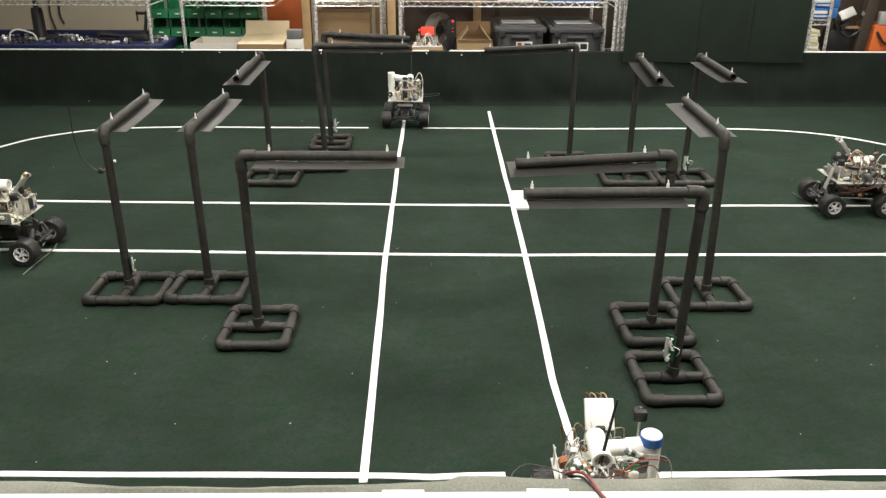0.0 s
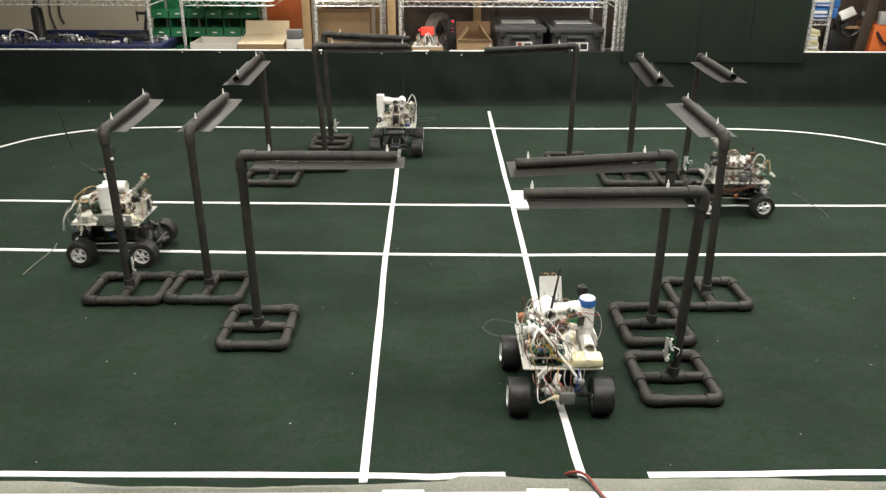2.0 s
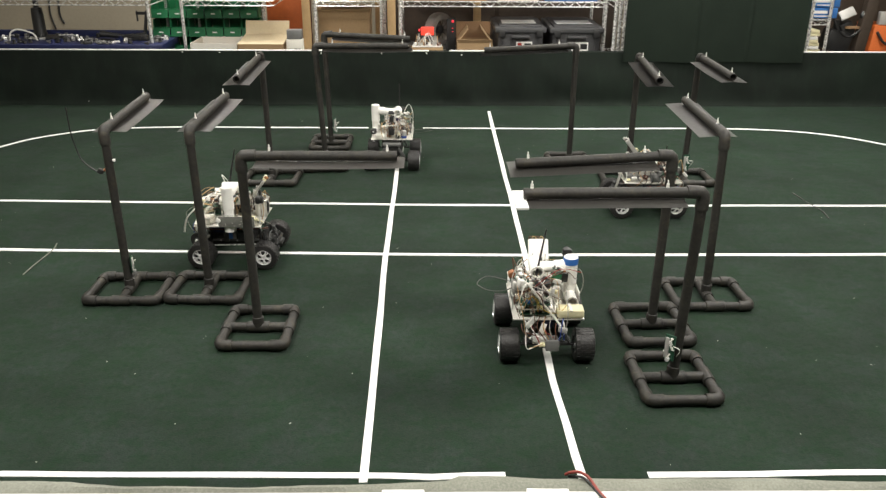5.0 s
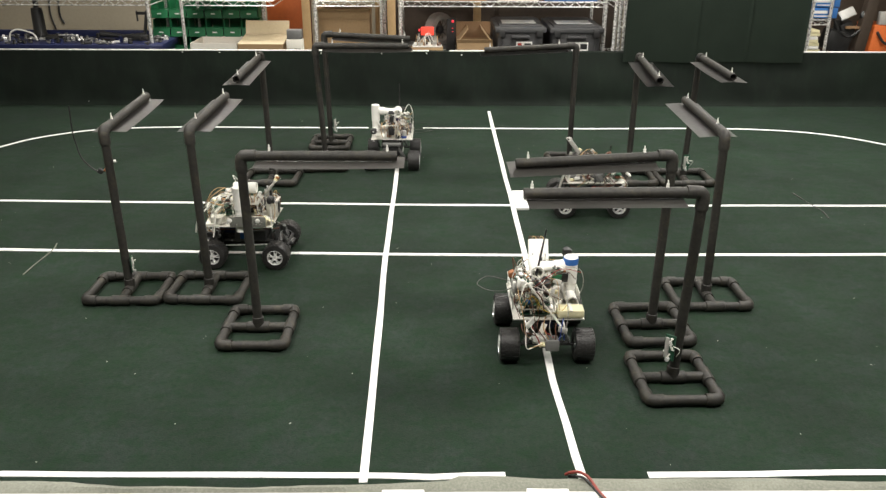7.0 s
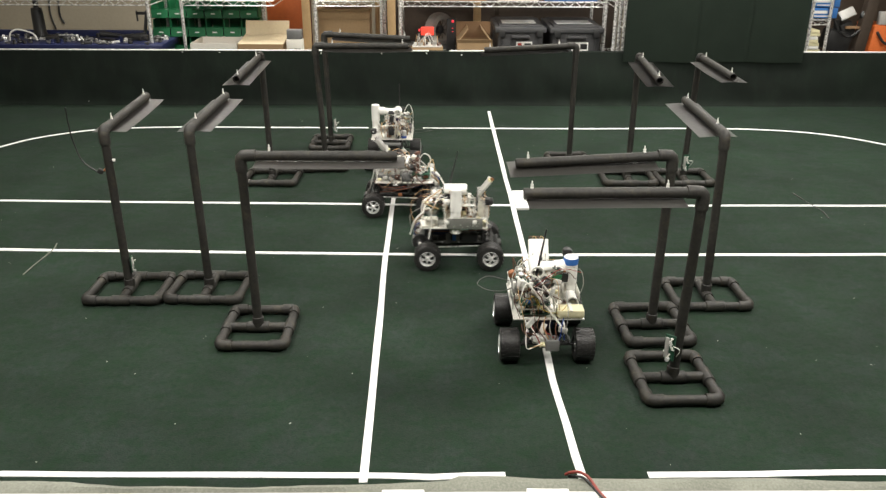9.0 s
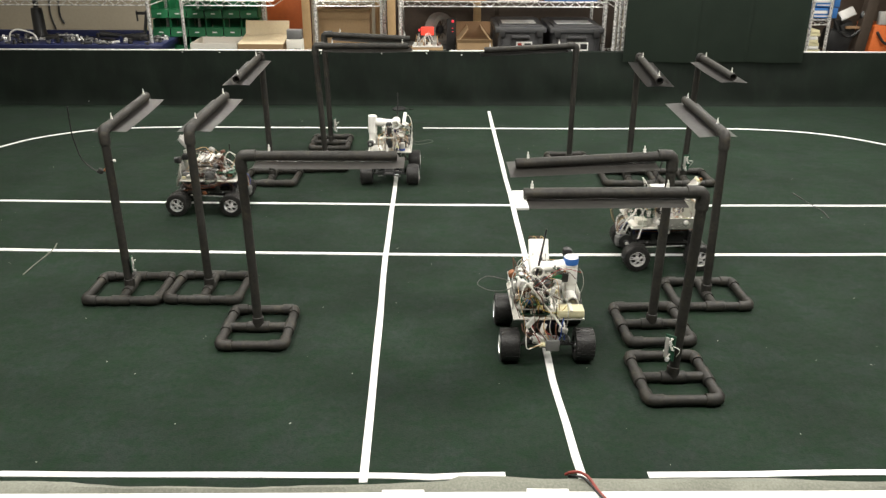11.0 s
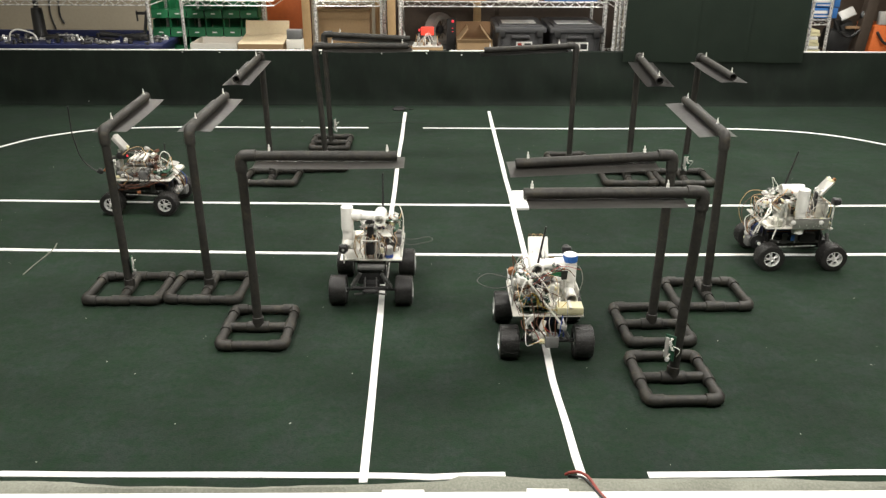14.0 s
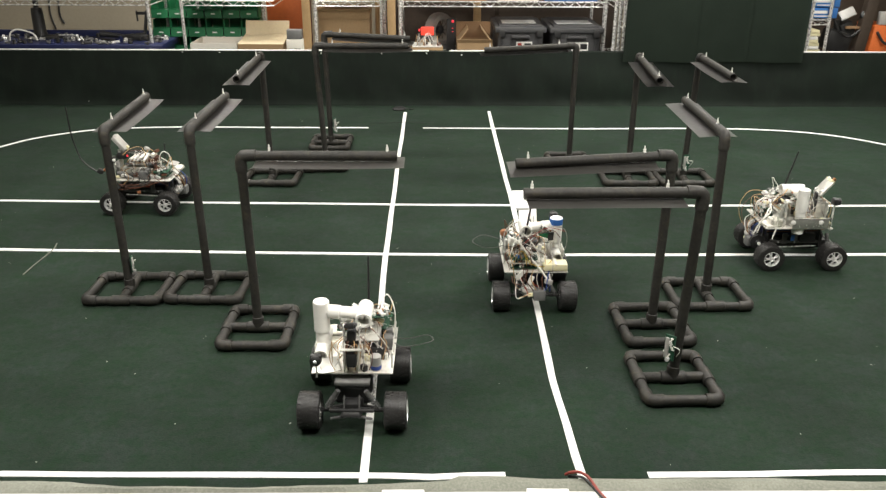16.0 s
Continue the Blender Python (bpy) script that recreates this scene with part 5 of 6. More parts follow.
def tote(x0, x1, y0):
    s = thing("storage_tote", Matrix(), "black lidded plastic storage tote with white label", "storage tote", "storage totes")
    xc, w = (x0 + x1) / 2, x1 - x0
    bm = add_box(B(), (xc, y0 + 0.31, (SH + 0.50) / 2), (w - 0.05, 0.56, 0.50 - SH), None, 0.015)
    for k in range(5):
        add_box(bm, (x0 + 0.06 + (w - 0.12) * k / 4, y0 + 0.028, 0.43), (0.012, 0.012, 0.15), None, 0.002)
    part("tub", bm, M["tote"], s)
    bm = add_box(B(), (xc, y0 + 0.31, 0.520), (w - 0.006, 0.61, 0.040), None, 0.008)
    add_box(bm, (xc, y0 + 0.31, 0.544), (w - 0.07, 0.53, 0.014), None, 0.005)
    part("lid", bm, M["tote"], s)
    for dx in (-0.36, 0.36):
        part("latch", add_box(B(), (xc + dx * w, y0 + 0.004, 0.495), (0.05, 0.016, 0.055), None, 0.004), M["black_plastic"], s)
    part("handle", add_box(B(), (xc, y0 + 0.010, 0.470), (w * 0.34, 0.03, 0.022), None, 0.006), M["tote"], s)
    part("lid_label", add_box(B(), (xc, y0 + 0.26, 0.5525), (w * 0.66, 0.20, 0.002)), M["paper"], s, "white paper label")
    f = part("front_label", add_box(B(), (xc + 0.03, y0 + 0.0205, 0.395), (0.125, 0.003, 0.075)), M["paper"], s, "white and red sticker")
    part("sticker_mark", add_box(B(), (xc - 0.005, y0 + 0.0185, 0.41), (0.03, 0.002, 0.024)), M["w_red"], f)
    part("sticker_mark", add_box(B(), (xc + 0.058, y0 + 0.0185, 0.400), (0.052, 0.002, 0.040), None, 0.0005), M["black_plastic"], f)
    for k in range(3):
        part("text_bar", add_box(B(), (xc + 0.0 + 0.004 * k, y0 + 0.0185, 0.384 - 0.009 * k), (0.045, 0.002, 0.004)), M["w_red"], f)
    return s


tote(0.485, 0.885, 6.46)
tote(0.905, 1.325, 6.44)


def stores():
    # tall stained panel and timber between the shelving units
    s = thing("stained_panel", Matrix(), "orange-brown stained wooden panel leaning behind shelves", "panel")
    part("board", add_box(B(), (-1.235, 7.2, 0.75), (0.30, 0.03, 1.5), None, 0.004), M["orange_wood"], s)
    part("edge_strip", add_box(B(), (-1.05, 7.2, 0.75), (0.07, 0.05, 1.5), None, 0.004), M["w_brown"], s)
    for x, y in ((-0.305, 6.46), (-0.955, 6.50), (0.375, 7.02), (-0.43, 6.97)):
        t = thing("timber_post", pose(x, y, 0), "upright sawn pine timber between shelving units", "timber", "timbers")
        part("timber", add_box(B(), (0, 0, 0.8), (0.062, 0.038, 1.6), (0, 0, 3), 0.003), M["wood"], t)
    # Added dark brown backing that fills the dark space behind the shelves.
    s = thing("storage_cabinet", Matrix(), "dark brown backing added behind the shelves", "cabinet")
    part("cabinet_body", add_box(B(), (0.55, 7.35, 0.8), (2.0, 0.3, 1.6), None, 0.006), M["dark_wood"], s)
    for x in (0.05, 1.05):
        part("cabinet_door", add_box(B(), (x, 7.19, 0.8), (0.96, 0.02, 1.52), None, 0.004), M["dark_wood"], s)
    # boards and bags on the upper shelves
    for x0, x1, z1, mt, lab in ((-0.88, -0.40, 0.80, "wood", "stack of pale plywood boards on a shelf"), (-0.22, 0.42, 0.82, "wood", "stack of pale plywood boards on a shelf"), (0.50, 0.82, 0.78, "paper", "white plastic tray on a shelf"), (0.86, 1.27, 0.82, "blue_box", "crumpled blue plastic bag on a shelf"), (-1.88, -1.25, 0.80, "card", "cardboard sheets on a shelf"), (-3.0, -2.2, 0.79, "card", "cardboard sheets on a shelf")):
        s = thing("shelf_load", Matrix(), lab, "stores", "shelf loads")
        bm = add_box(B(), ((x0 + x1) / 2, 6.705, (0.730 + z1) / 2), (x1 - x0, 0.38, z1 - 0.730), None, 0.010)
        if mt == "blue_box":
            bmesh.ops.subdivide_edges(bm, edges=bm.edges[:], cuts=4, use_grid_fill=True)
            for v in bm.verts:
                if v.co.z > 0.745:
                    v.co += Vector((0, 0, 0.03 * noise.noise(v.co * 14)))
        part("load", bm, M[mt], s)
    # fan, red-lit unit, tower with indicator
    s = thing("desk_fan", pose(0.060, 6.80, 0.475), "round grey fan with dark hub on a shelf", "fan")
    bm = lathe(B(), [(0.086, -0.04), (0.130, -0.04), (0.137, 0.0), (0.130, 0.04), (0.086, 0.04), (0.082, 0)], pose(0, 0, 0, 90, 0, 48), 32, close=True)
    part("fan_ring", bm, M["fan_grey"], s)
    bm = B()
    for k in range(10):
        a = 2 * math.pi * k / 10
        add_rod(bm, pose(0, 0, 0, 90, 0, 48) @ Vector((0.02 * math.cos(a), 0.02 * math.sin(a), 0.02)), pose(0, 0, 0, 90, 0, 48) @ Vector((0.095 * math.cos(a), 0.095 * math.sin(a), 0.02)), 0.0018, 6)
    part("fan_grille", bm, M["black_plastic"], s)
    part("fan_hub", lathe(B(), [(0.034, -0.03), (0.034, 0.02), (0.02, 0.03)], pose(0, 0, 0, 90, 0, 48), 18), M["black_plastic"], s)
    part("fan_foot", add_box(B(), (0, 0, -0.128), (0.12, 0.10, 0.03), None, 0.006), M["grey_plastic"], s)
    s = thing("red_lit_unit", pose(-0.033, 6.60, SH), "black instrument case with glowing red window", "instrument")
    part("case", add_box(B(), (0, 0, 0.075), (0.10, 0.09, 0.15), None, 0.004), M["black_plastic"], s)
    part("red_window", add_box(B(), (0.0, 0, 0.182), (0.10, 0.06, 0.058), None, 0.006), M["red_glow"], s, "glowing red window")
    part("red_dot", add_box(B(), (-0.062, -0.01, 0.19), (0.012, 0.02, 0.016), None, 0.003), M["red_led"], s)
    s = thing("power_tower", pose(0.155, 6.74, SH), "tall black power unit with red lights", "power unit")
    part("tower", add_box(B(), (0, 0, 0.13), (0.07, 0.10, 0.26), None, 0.004), M["black_plastic"], s)
    for z in (0.245, 0.19, 0.165):
        part("red_light", add_box(B(), (0.012, -0.052, z), (0.016 if z > 0.22 else 0.005, 0.006, 0.018 if z > 0.22 else 0.008), None, 0.002), M["red_led"], s)
    # electronics with pale wiring behind the wall
    s = thing("electronics_unit", pose(-0.035, 6.37, 0), "open electronics unit with loose white wiring", "electronics")
    part("pedestal", add_box(B(), (0, 0, 0.205), (0.24, 0.10, 0.41), None, 0.005), M["card"], s)
    part("unit_board", add_box(B(), (0, 0, 0.416), (0.22, 0.09, 0.006)), M["white_plastic"], s)
    rnd = random.Random(4)
    for k in range(16):
        a = (rnd.uniform(-0.1, 0.1), rnd.uniform(-0.04, 0.04), 0.42)
        c = (rnd.uniform(-0.1, 0.1), rnd.uniform(-0.04, 0.04), 0.42)
        mid = ((a[0] + c[0]) / 2, (a[1] + c[1]) / 2, rnd.uniform(0.46, 0.515))
        part("wire", add_tube(B(), curve_pts([a, mid, c], 6), 0.0025, 5), M[rnd.choice(("w_white", "w_grey", "w_grey", "w_tan", "w_brown"))], s)
    for k in range(6):
        part("module", add_box(B(), (-0.09 + 0.036 * k, rnd.uniform(-0.02, 0.02), 0.432), (0.026, 0.03, rnd.uniform(0.02, 0.05)), None, 0.002), M[("white_plastic", "panel", "w_brown")[k % 3]], s)
    # small white package
    s = thing("parts_package", pose(-1.045, 6.46, SH), "white parts box with clear dark top", "box")
    part("package_body", add_box(B(), (0, 0, 0.07), (0.125, 0.09, 0.14), None, 0.004), M["white_card"], s)
    part("clear_cover", add_box(B(), (0, 0, 0.175), (0.115, 0.08, 0.07), None, 0.006), M["grey_plastic"], s)
    part("text_bar", add_box(B(), (0.02, -0.047, 0.07), (0.05, 0.002, 0.006)), M["grey_plastic"], s)


stores()


def workbench():
    s = thing("blue_workbench", Matrix(), "dark blue metal bench cluttered with parts", "workbench")
    part("bench_top", add_box(B(), (-2.80, 6.62, 0.385), (1.50, 0.44, 0.05), None, 0.005), M["blue_metal"], s)
    part("bench_back", add_box(B(), (-2.80, 6.86, 0.425), (1.50, 0.03, 0.06), None, 0.004), M["blue_metal"], s)
    for x in (-3.5, -2.1):
        part("bench_leg", add_box(B(), (x, 6.66, 0.18), (0.05, 0.32, 0.36), None, 0.004), M["blue_metal"], s)
    rnd = random.Random(9)
    for k in range(84):
        x, y = rnd.uniform(-3.45, -2.08), rnd.uniform(6.43, 6.78)
        mt = rnd.choice(("steel", "black_plastic", "grey_plastic", "blue_metal", "grey_plastic", "black_plastic", "tote", "w_black"))
        t = thing("bench_part", pose(x, y, 0.4095, 0, 0, rnd.uniform(0, 180)), "small metal or plastic machine part on the bench", "machine part", "bench clutter")
        kind = k % 3
        if kind == 0:
            bm = lathe(B(), [(0.018, 0), (0.02, 0.006), (0.012, 0.012), (0.012, 0.03), (0.006, 0.034)], None, 12)
        elif kind == 1:
            bm = add_rod(B(), (-0.04, 0, 0.012), (0.04, 0, 0.012), 0.011, 10)
            add_rod(bm, (0, 0, 0.011), (0, 0.03, 0.011), 0.007, 8)
        else:
            bm = add_box(B(), (0, 0, 0.012), (0.06, 0.025, 0.024), None, 0.004)
            add_box(bm, (0.012, 0, 0.03), (0.02, 0.02, 0.016), None, 0.003)
        part("body", bm, M[mt], t)
    s = thing("drill_stand", pose(-3.085, 6.70, 0.410), "black upright machine column on the bench", "machine")
    bm = lathe(B(), [(0.052, 0), (0.048, 0.02), (0.044, 0.2), (0.040, 0.235), (0.02, 0.24), (0.02, 0.33)], None, 20)
    part("column", bm, M["black_plastic"], s)
    part("foot", add_box(B(), (0.06, 0, 0.012), (0.20, 0.12, 0.024), None, 0.006), M["black_plastic"], s)
    part("chuck", lathe(B(), [(0.018, 0.30), (0.022, 0.31), (0.03, 0.34)], None, 14), M["steel"], s)
    s = thing("bent_tube", pose(-3.2, 6.55, 0.410), "bent white tube lying on the bench", "tube")
    part("tube", add_tube(B(), curve_pts([(-0.06, 0, 0.008), (-0.05, 0, 0.06), (0.0, 0, 0.09), (0.07, 0, 0.08), (0.13, 0, 0.055), (0.15, 0, 0.008)], 6), 0.007, 8), M["white_plastic"], s)
    s = thing("bent_tube", pose(-2.78, 6.53, 0.410), "bent chrome tube on the bench", "tube")
    part("tube", add_tube(B(), curve_pts([(-0.10, 0.02, 0.05), (0.0, 0.02, 0.05), (0.045, 0.01, 0.04), (0.06, 0, 0.008)], 6), 0.006, 8), M["steel"], s)
    s = thing("hand_tool", pose(-2.42, 6.62, 0.410), "black hand tool lying on the bench", "tool")
    bm = add_rod(B(), (-0.165, 0, 0.050), (0.03, 0, 0.030), 0.024, 10, 0.014)
    add_box(bm, (0.11, 0, 0.024), (0.18, 0.03, 0.048), None, 0.008)
    add_rod(bm, (0.03, 0, 0.03), (0.19, 0, 0.055), 0.010, 8)
    part("tool_body", bm, M["black_plastic"], s)
    s = thing("bar_clamp", pose(-2.245, 6.68, 0.410) @ Matrix.Diagonal((1.15, 1.2, 1, 1)), "black clamp standing upright on the bench", "clamp")
    bm = add_box(B(), (0.0, 0, 0.11), (0.018, 0.02, 0.22), (0, 10, 0), 0.003)
    add_box(bm, (-0.01, 0, 0.20), (0.09, 0.025, 0.022), None, 0.004)
    add_box(bm, (-0.03, 0, 0.012), (0.09, 0.03, 0.024), None, 0.004)
    add_rod(bm, (-0.05, 0, 0.14), (-0.05, 0, 0.22), 0.006, 8)
    part("clamp_body", bm, M["black_plastic"], s)
    s = thing("wall_cable", pose(-3.70, 8.29, 0), "black cables hanging on the beige wall", "cable")
    for dx, z0 in ((0.0, 0.26), (0.09, 0.31)):
        part("cord", add_tube(B(), curve_pts([(dx, 0, 0.9), (dx + 0.02, 0, 0.6), (dx + 0.01, 0, 0.4), (dx + 0.04, 0, z0)], 5), 0.009, 6), M["w_black"], s)


workbench()


def right_side():
    # bundle of spare shelf posts beside the drape
    for x, y in ((1.435, 6.44), (1.475, 6.46), (1.512, 6.43), (1.556, 6.45)):
        s = thing("spare_post", pose(x, y, 0), "chrome shelving post leaning beside the drape", "post", "spare posts")
        bm = add_rod(B(), (0, 0, 0), (0, 0.03, 1.5), 0.0125, 12)
        for k in range(48):
            add_rod(bm, (0, 0.0006 * k, 0.012 + 0.03 * k), (0, 0.0006 * k, 0.016 + 0.03 * k), 0.0136, 12)
        part("post_tube", bm, M["steel"], s)
        part("hook", add_tube(B(), curve_pts([(0.012, 0, 0.60), (0.028, -0.02, 0.58), (0.02, -0.03, 0.55), (0.0, -0.015, 0.56)], 4), 0.004, 6), M["white_plastic"], s)
    # blue boxes on the shelf beside the drape
    for z0, sx in ((0.608, 0.0), (0.690, 0.008)):
        s = thing("blue_box", pose(2.985 + sx, 6.68, z0), "blue printed cardboard box with white lettering bars", "box", "blue boxes")
        bx = part("box_body", add_box(B(), (0, 0, 0.039), (0.30, 0.28, 0.076), None, 0.003), M["blue_box"], s)
        part("text_bar", add_box(B(), (-0.02, -0.1415, 0.048), (0.18, 0.002, 0.022)), M["paper"], bx)
        part("text_bar", add_box(B(), (0.03, -0.1415, 0.018), (0.12, 0.002, 0.008)), M["paper"], bx)
    s = thing("paper_stack", pose(2.895, 6.58, SH), "stack of cream paper and card sheets", "paper stack")
    rnd = random.Random(2)
    for k in range(9):
        part("sheet_pile", add_box(B(), (rnd.uniform(-0.01, 0.01), 0, 0.012 + 0.0245 * k), (0.22 - 0.008 * k, 0.26, 0.022), (0, 0, rnd.uniform(-6, 6)), 0.002), M["cream" if k % 3 else "paper"], s)
    s = thing("camera_stand", pose(3.22, 6.68, 0), "black stand with tilted pale screen and round lens", "camera stand")
    bm = add_rod(B(), (0, 0, 0), (0, 0, 0.58), 0.03, 12)
    add_box(bm, (0.0, 0, 0.42), (0.20, 0.14, 0.16), (0, 15, 0), 0.02)
    add_box(bm, (0.07, 0, 0.50), (0.10, 0.10, 0.14), (0, -25, 0), 0.015)
    part("stand_body", bm, M["black_plastic"], s)
    part("screen", add_box(B(), (0.03, -0.06, 0.635), (0.12, 0.02, 0.075), (-35, -25, 0), 0.004), M["panel"], s, "pale tilted screen")
    part("lens", lathe(B(), [(0.034, 0), (0.036, 0.03), (0.026, 0.034)], pose(0.17, -0.05, 0.62, 70, 0, 0), 18), M["black_plastic"], s)
    part("lens_glass", lathe(B(), [(0.022, 0), (0.014, 0.006)], pose(0.17, -0.085, 0.633, 70, 0, 0), 16), M["chrome"], s)
    part("strap", add_tube(B(), curve_pts([(-0.08, -0.08, 0.60), (-0.02, -0.1, 0.50), (0.06, -0.1, 0.46), (0.15, -0.09, 0.52)], 6), 0.008, 6), M["w_black"], s)
    part("pan_plate", add_box(B(), (0.10, -0.06, 0.53), (0.13, 0.04, 0.02), (0, 0, 0), 0.003), M["card_in"], s)
    s = thing("dark_column", pose(3.42, 6.62, 0), "dark brown equipment column", "column")
    part("column", add_box(B(), (0, 0, 0.7), (0.085, 0.08, 1.4), (0, 6, 0), 0.006), M["dark_wood"], s)
    s = thing("orange_crate", pose(3.66, 6.75, 0), "orange plastic crate with grey fittings", "crate")
    part("crate_body", add_box(B(), (0, 0, 0.27), (0.40, 0.30, 0.54), (0, 4, 0), 0.012), M["orange"], s)
    part("crate_fitting", add_box(B(), (-0.10, -0.12, 0.60), (0.10, 0.05, 0.10), None, 0.006), M["panel"], s)
    part("crate_handle", add_tube(B(), curve_pts([(-0.16, -0.16, 0.50), (-0.10, -0.18, 0.42), (-0.02, -0.18, 0.40), (0.08, -0.16, 0.46)], 5), 0.01, 6), M["black_plastic"], s)

    # Dark panel added to keep the pale wall from showing behind the stand.
    s = thing("storage_cabinet", pose(3.3, 7.3, 0), "dark panel added to darken the space behind the camera stand", "cabinet")
    part("cabinet_body", add_box(B(), (0, 0, 0.8), (1.1, 0.3, 1.6), None, 0.006), M["dark_wood"], s)
    part("cabinet_door", add_box(B(), (-0.05, -0.165, 0.8), (0.9, 0.02, 1.5), None, 0.004), M["dark_wood"], s)
    # drape hung in front of the wall
    s = thing("drape", Matrix(), "dark green fabric drape hanging over the arena wall", "drape")
    for x0, x1 in ((1.420, 1.96), (1.955, 2.345), (2.34, 2.765)):
        bm = B()
        rows = []
        for i in range(31):
            x = x0 + (x1 - x0) * i / 30
            rows.append([bm.verts.new((x, 6.188 - 0.010 * noise.noise(Vector((x * 4, z * 0.4, 1))) - 0.006 * (i % 30 == 0), z + (0.004 * math.sin(x * 9) if z < 0.4 else 0))) for z in [0.332 + (1.75 - 0.332) * k / 16 for k in range(17)]])
        for p, q in zip(rows, rows[1:]):
            for k in range(16):
                bm.faces.new((p[k], p[k + 1], q[k + 1], q[k]))
        bmesh.ops.solidify(bm, geom=bm.faces[:], thickness=0.003)
        part("cloth_panel", bm, M["drape"], s)
    part("rail", add_rod(B(), (1.36, 6.195, 1.75), (2.82, 6.195, 1.75), 0.012, 10), M["steel"], s)
    for x in (1.36, 2.82):
        part("rail_post", add_rod(B(), (x, 6.275, 0), (x, 6.275, 1.75), 0.012, 10), M["steel"], s)
        part("rail_bracket", add_rod(B(), (x, 6.19, 1.75), (x, 6.28, 1.75), 0.009, 8), M["steel"], s)


right_side()


def small_things():
    for x, z in ((-2.583, 0.024), (2.875, 0.038), (-1.84, 0.394), (-0.037, 0.389), (-0.818, 0.387), (2.121, 0.023), (-1.566, 0.392), (-0.371, 0.388), (0.222, 0.378)):
        p = thing("push_pin", pose(x, WALL_Y - 0.018, z), "white push pin in the arena wall fabric", "pin", "push pins")
        part("pin_head", lathe(B(), [(0.0045, 0), (0.0055, 0.003), (0.004, 0.007)], pose(0, 0.01, 0, 90, 0, 0), 10), M["white_plastic"], p)
    for x in (0.105,):
        bm = B()
        for k in range(12):
            add_box(bm, (x + 0.003 * math.sin(k * 0.9), WALL_Y - 0.012, 0.03 + 0.030 * k), (0.006, 0.006, 0.0302))
        tagged(part("trim", bm, M["fabric"]), "sewn seam in the fabric of the far arena wall", "trim", "", "structure")
    # Disc and tail stand for a dark oval spot at the far wall's foot.
    c = thing("floor_disc", pose(-0.24, 6.06, 0.002), "small flat black disc with a tail on the carpet", "lid")
    part("disc", lathe(B(), [(0.050, 0), (0.052, 0.006), (0.045, 0.012)], None, 20), M["black_plastic"], c)
    part("tail", add_tube(B(), curve_pts([(0.045, 0, 0.006), (0.08, -0.02, 0.004), (0.11, 0.0, 0.004)], 5), 0.003, 6), M["w_black"], c)
    c = thing("thin_cord", pose(-0.2, 5.65, 0.003), "thin black cord lying on the carpet", "cord")
    part("cord", add_tube(B(), curve_pts([(-0.25, -0.02, 0.002), (0.0, 0.0, 0.002), (0.22, 0.0, 0.002)], 5), 0.0013, 6), M["w_black"], c)
    c = thing("red_cable", Matrix(), "red cable bent over the near arena wall", "cable")
    part("cable", add_tube(B(), curve_pts([(0.262, 1.312, 0.402), (0.272, 1.306, 0.412), (0.288, 1.298, 0.418), (0.303, 1.286, 0.414), (0.314, 1.262, 0.408), (0.326, 1.236, 0.406), (0.345, 1.19, 0.406), (0.38, 1.10, 0.406)], 6), 0.0030, 8), M["cable_red"], c)
    part("cable_twin", add_tube(B(), curve_pts([(0.268, 1.309, 0.400), (0.290, 1.293, 0.411), (0.305, 1.276, 0.408), (0.316, 1.25, 0.405), (0.336, 1.20, 0.405), (0.37, 1.10, 0.405)], 6), 0.0026, 8), M["w_black"], c)


small_things()


# ---- the cars' ways ----
LANE_B, LANE_D = 3.932, 3.306
WAY_A = [(0.0, 5.655), (0.5, 5.638), (1.0, 5.488), (1.5, 5.24), (2.0, 4.956), (2.5, 4.725), (3.0, 4.688), (9.2, 4.688), (10.2, 4.684), (10.6, 4.605), (11.0, 4.43), (11.3, 4.297), (11.5, 4.214), (12.0, 3.941), (12.5, 3.67), (13.0, 3.418), (13.5, 3.196), (14.0, 2.974), (14.5, 2.752), (15.0, 2.528), (15.5, 2.302), (16.0, 2.161)]
SIDE_A = [(0.0, -0.178), (1.0, -0.186), (2.0, -0.212), (3.0, -0.226), (10.5, -0.226), (12.0, -0.227), (13.0, -0.228), (14.5, -0.229), (16.0, -0.228)]
WAY_B = [(0.0, 2.106), (0.5, 2.086), (1.0, 1.98), (1.5, 1.754), (2.0, 1.493), (2.5, 1.218), (3.0, 1.066), (4.0, 1.066), (6.0, 1.05), (6.5, 0.969), (7.0, 0.784), (7.3, 0.648), (8.0, 0.309), (8.5, 0.078), (9.0, -0.152), (9.2, -0.240), (10.2, -0.70), (11.3, -1.225), (11.5, -1.278), (12.0, -1.429), (16.0, -1.429)]
WAY_C = [(0.0, 1.546), (0.5, 1.576), (1.0, 1.731), (1.5, 1.981), (2.0, 2.245), (2.5, 2.497), (3.0, 2.557), (13.0, 2.559), (13.5, 2.568), (14.0, 2.58), (14.5, 2.612), (15.0, 2.707), (15.5, 2.825), (16.0, 2.931)]
SIDE_C = [(0.0, 0.412), (0.5, 0.411), (1.0, 0.400), (1.5, 0.392), (2.0, 0.388), (3.0, 0.386), (16.0, 0.388)]
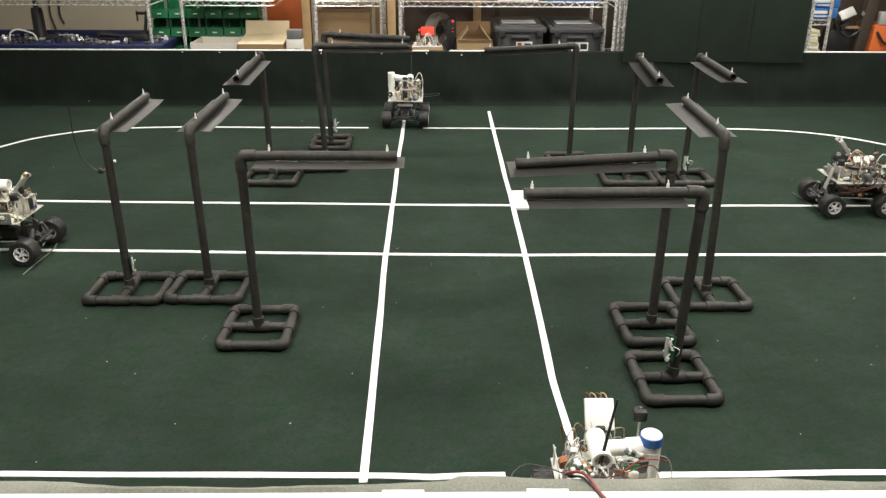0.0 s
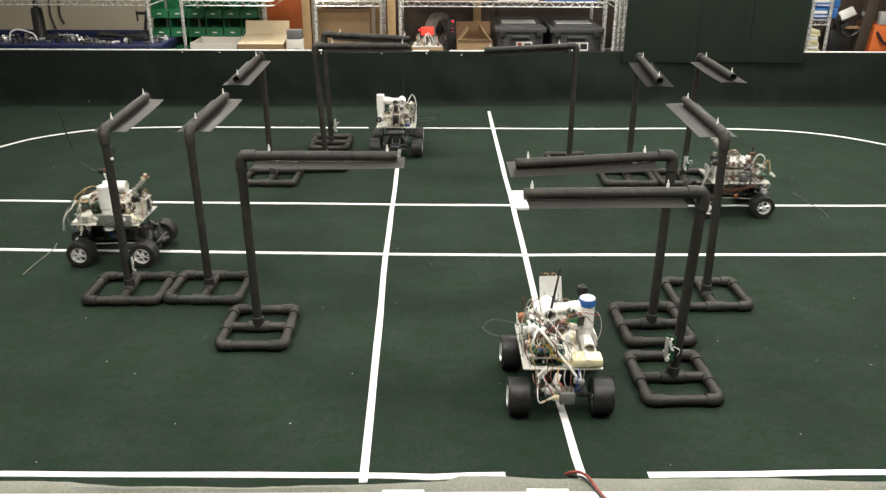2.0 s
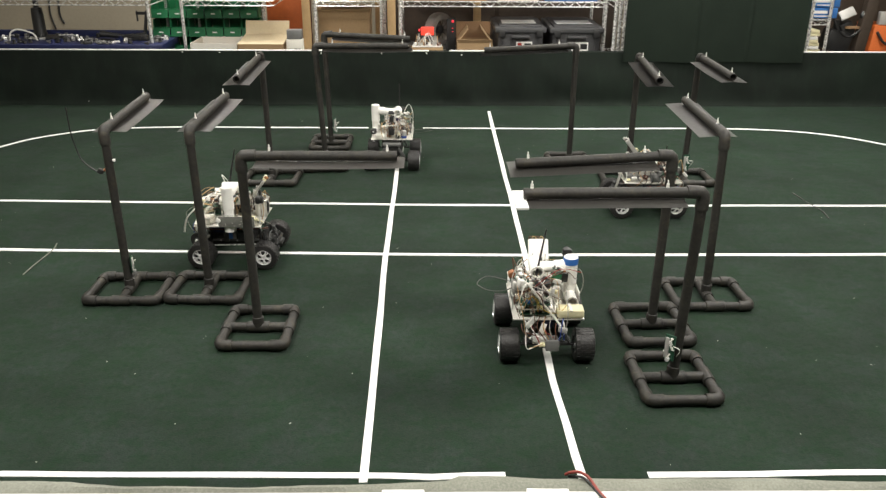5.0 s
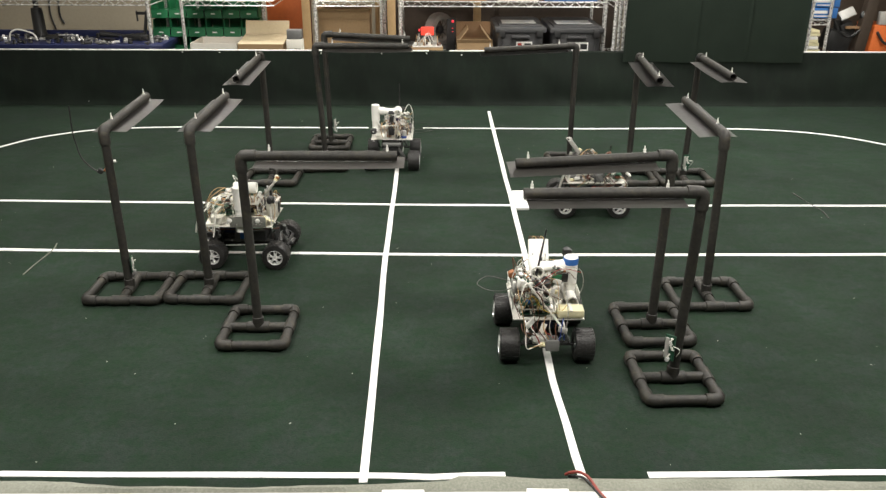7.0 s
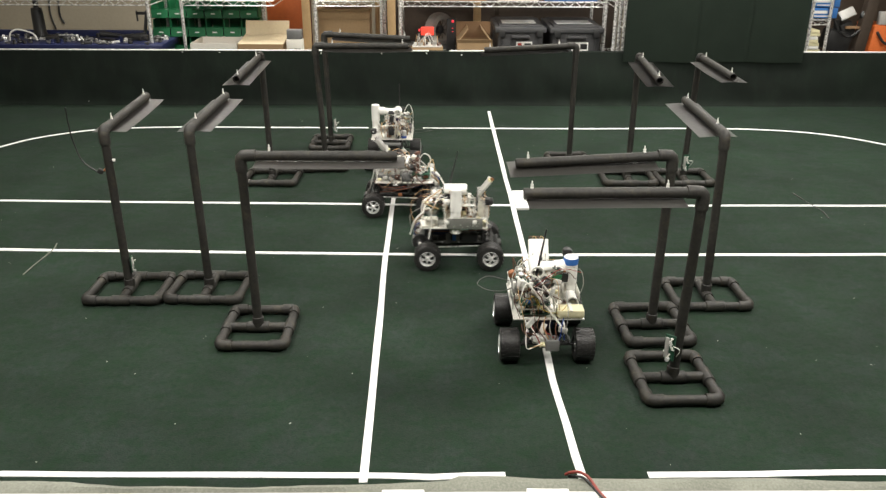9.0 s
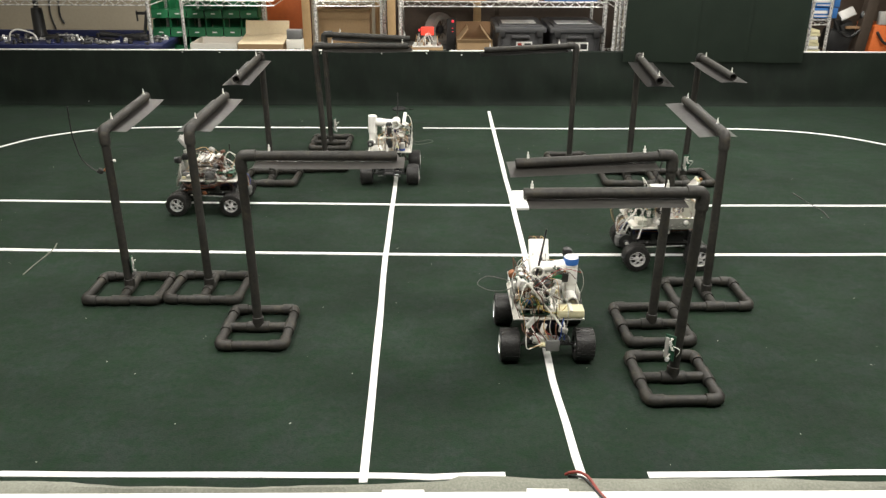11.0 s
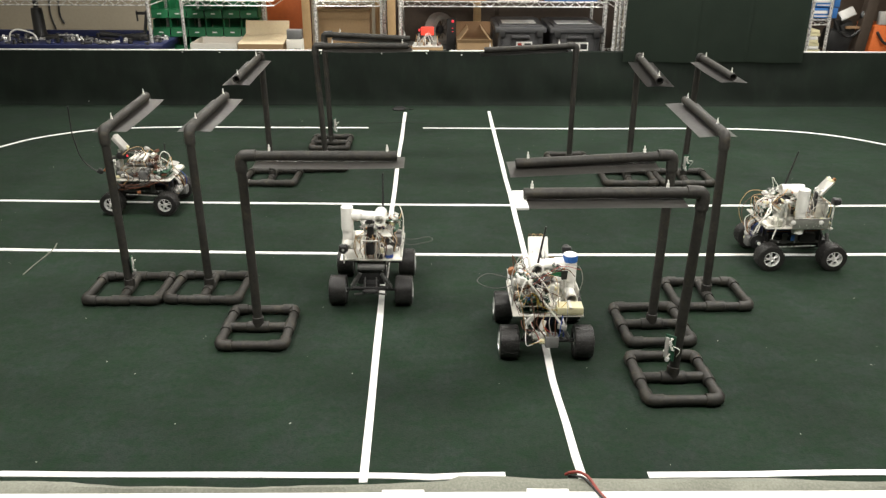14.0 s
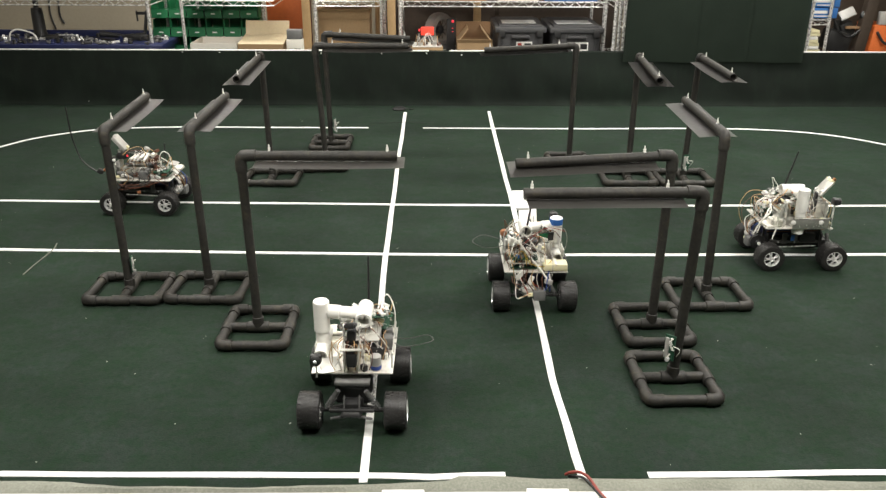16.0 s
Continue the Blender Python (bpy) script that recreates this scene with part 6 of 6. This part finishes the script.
WAY_D = [(0.0, -1.845), (0.5, -1.837), (1.0, -1.775), (1.5, -1.591), (2.0, -1.339), (2.5, -1.065), (3.0, -0.844), (3.5, -0.829), (4.0, -0.829), (6.0, -0.826), (6.5, -0.817), (7.0, -0.781), (7.5, -0.638), (8.0, -0.405), (8.5, -0.139), (9.0, 0.115), (9.2, 0.212), (10.2, 0.645), (11.3, 1.128), (11.5, 1.223), (12.0, 1.445), (12.5, 1.557), (16.0, 1.557)]


def smooth(table, t):
    """Monotone cubic through a table of (time, value)."""
    n = len(table)
    if t <= table[0][0]:
        return table[0][1]
    if t >= table[-1][0]:
        return table[-1][1]
    i = max(k for k in range(n - 1) if table[k][0] <= t)

    def slope(k):
        if k == 0 or k == n - 1:
            return 0.0 if k == 0 else (table[k][1] - table[k - 1][1]) / (table[k][0] - table[k - 1][0])
        h0, h1 = table[k][0] - table[k - 1][0], table[k + 1][0] - table[k][0]
        d0, d1 = (table[k][1] - table[k - 1][1]) / h0, (table[k + 1][1] - table[k][1]) / h1
        if d0 * d1 <= 0:
            return 0.0
        w0, w1 = 2 * h1 + h0, h1 + 2 * h0
        return (w0 + w1) / (w0 / d0 + w1 / d1)

    (t0, a), (t1, b) = table[i], table[i + 1]
    h = t1 - t0
    u = (t - t0) / h
    return (2 * u ** 3 - 3 * u * u + 1) * a + (u ** 3 - 2 * u * u + u) * h * slope(i) + (3 * u * u - 2 * u ** 3) * b + (u ** 3 - u * u) * h * slope(i + 1)


def lane(base, slope, x):
    """Across-arena lane: level on the right, drifting away along the tape on the left."""
    return base + slope * 0.15 * math.log(1 + math.exp((-0.2 - x) / 0.15))


def lane_turn(slope, x):
    return -math.degrees(math.atan(slope / (1 + math.exp((0.2 + x) / 0.15))))


def drive(robot, way):
    """Key a car along way(t) -> x, y, heading, distance run; its wheels roll with it."""
    rb, wheels = robot
    times = [k / 10 for k in range(161)]
    walk(rb, [(t, pose(way(t)[0], way(t)[1], 0, 0, 0, way(t)[2])) for t in times])
    for wh, x, y in wheels:
        s = 1 if y < 0 else -1
        rows = []
        for t in times:
            a = math.degrees(way(t)[3] / R_WHEEL)
            rows.append((t, pose(x, y, R_WHEEL, 0, 0, 0 if s > 0 else 180) @ pose(0, 0, 0, 0, s * a, 0)))
        walk(wh, rows)


def motions():
    drive(ROBOT_A, lambda t: (smooth(SIDE_A, t), smooth(WAY_A, t) + 0.018, -91.0, WAY_A[0][1] - smooth(WAY_A, t)))
    drive(ROBOT_B, lambda t: (smooth(WAY_B, t), lane(LANE_B, 0.027, smooth(WAY_B, t)), 180.0 + lane_turn(0.027, smooth(WAY_B, t)), WAY_B[0][1] - smooth(WAY_B, t)))
    drive(ROBOT_C, lambda t: (smooth(SIDE_C, t), smooth(WAY_C, t) + 0.010, 90.0, smooth(WAY_C, t) - WAY_C[0][1]))
    drive(ROBOT_D, lambda t: (smooth(WAY_D, t), lane(LANE_D, 0.031, smooth(WAY_D, t)), lane_turn(0.031, smooth(WAY_D, t)), smooth(WAY_D, t) - WAY_D[0][1]))
    walk(SWAY, [(t, SWAY_AT @ pose(0, 0, 0, 0, a, 0)) for t, a in ((0, 0), (0.7, -5), (1.5, -10), (2.5, -8), (3.5, -6), (5, -3), (7, 0), (9, -3.5), (11, -1.5), (12.5, -1.5), (14.5, -1), (16, -3))])


motions()
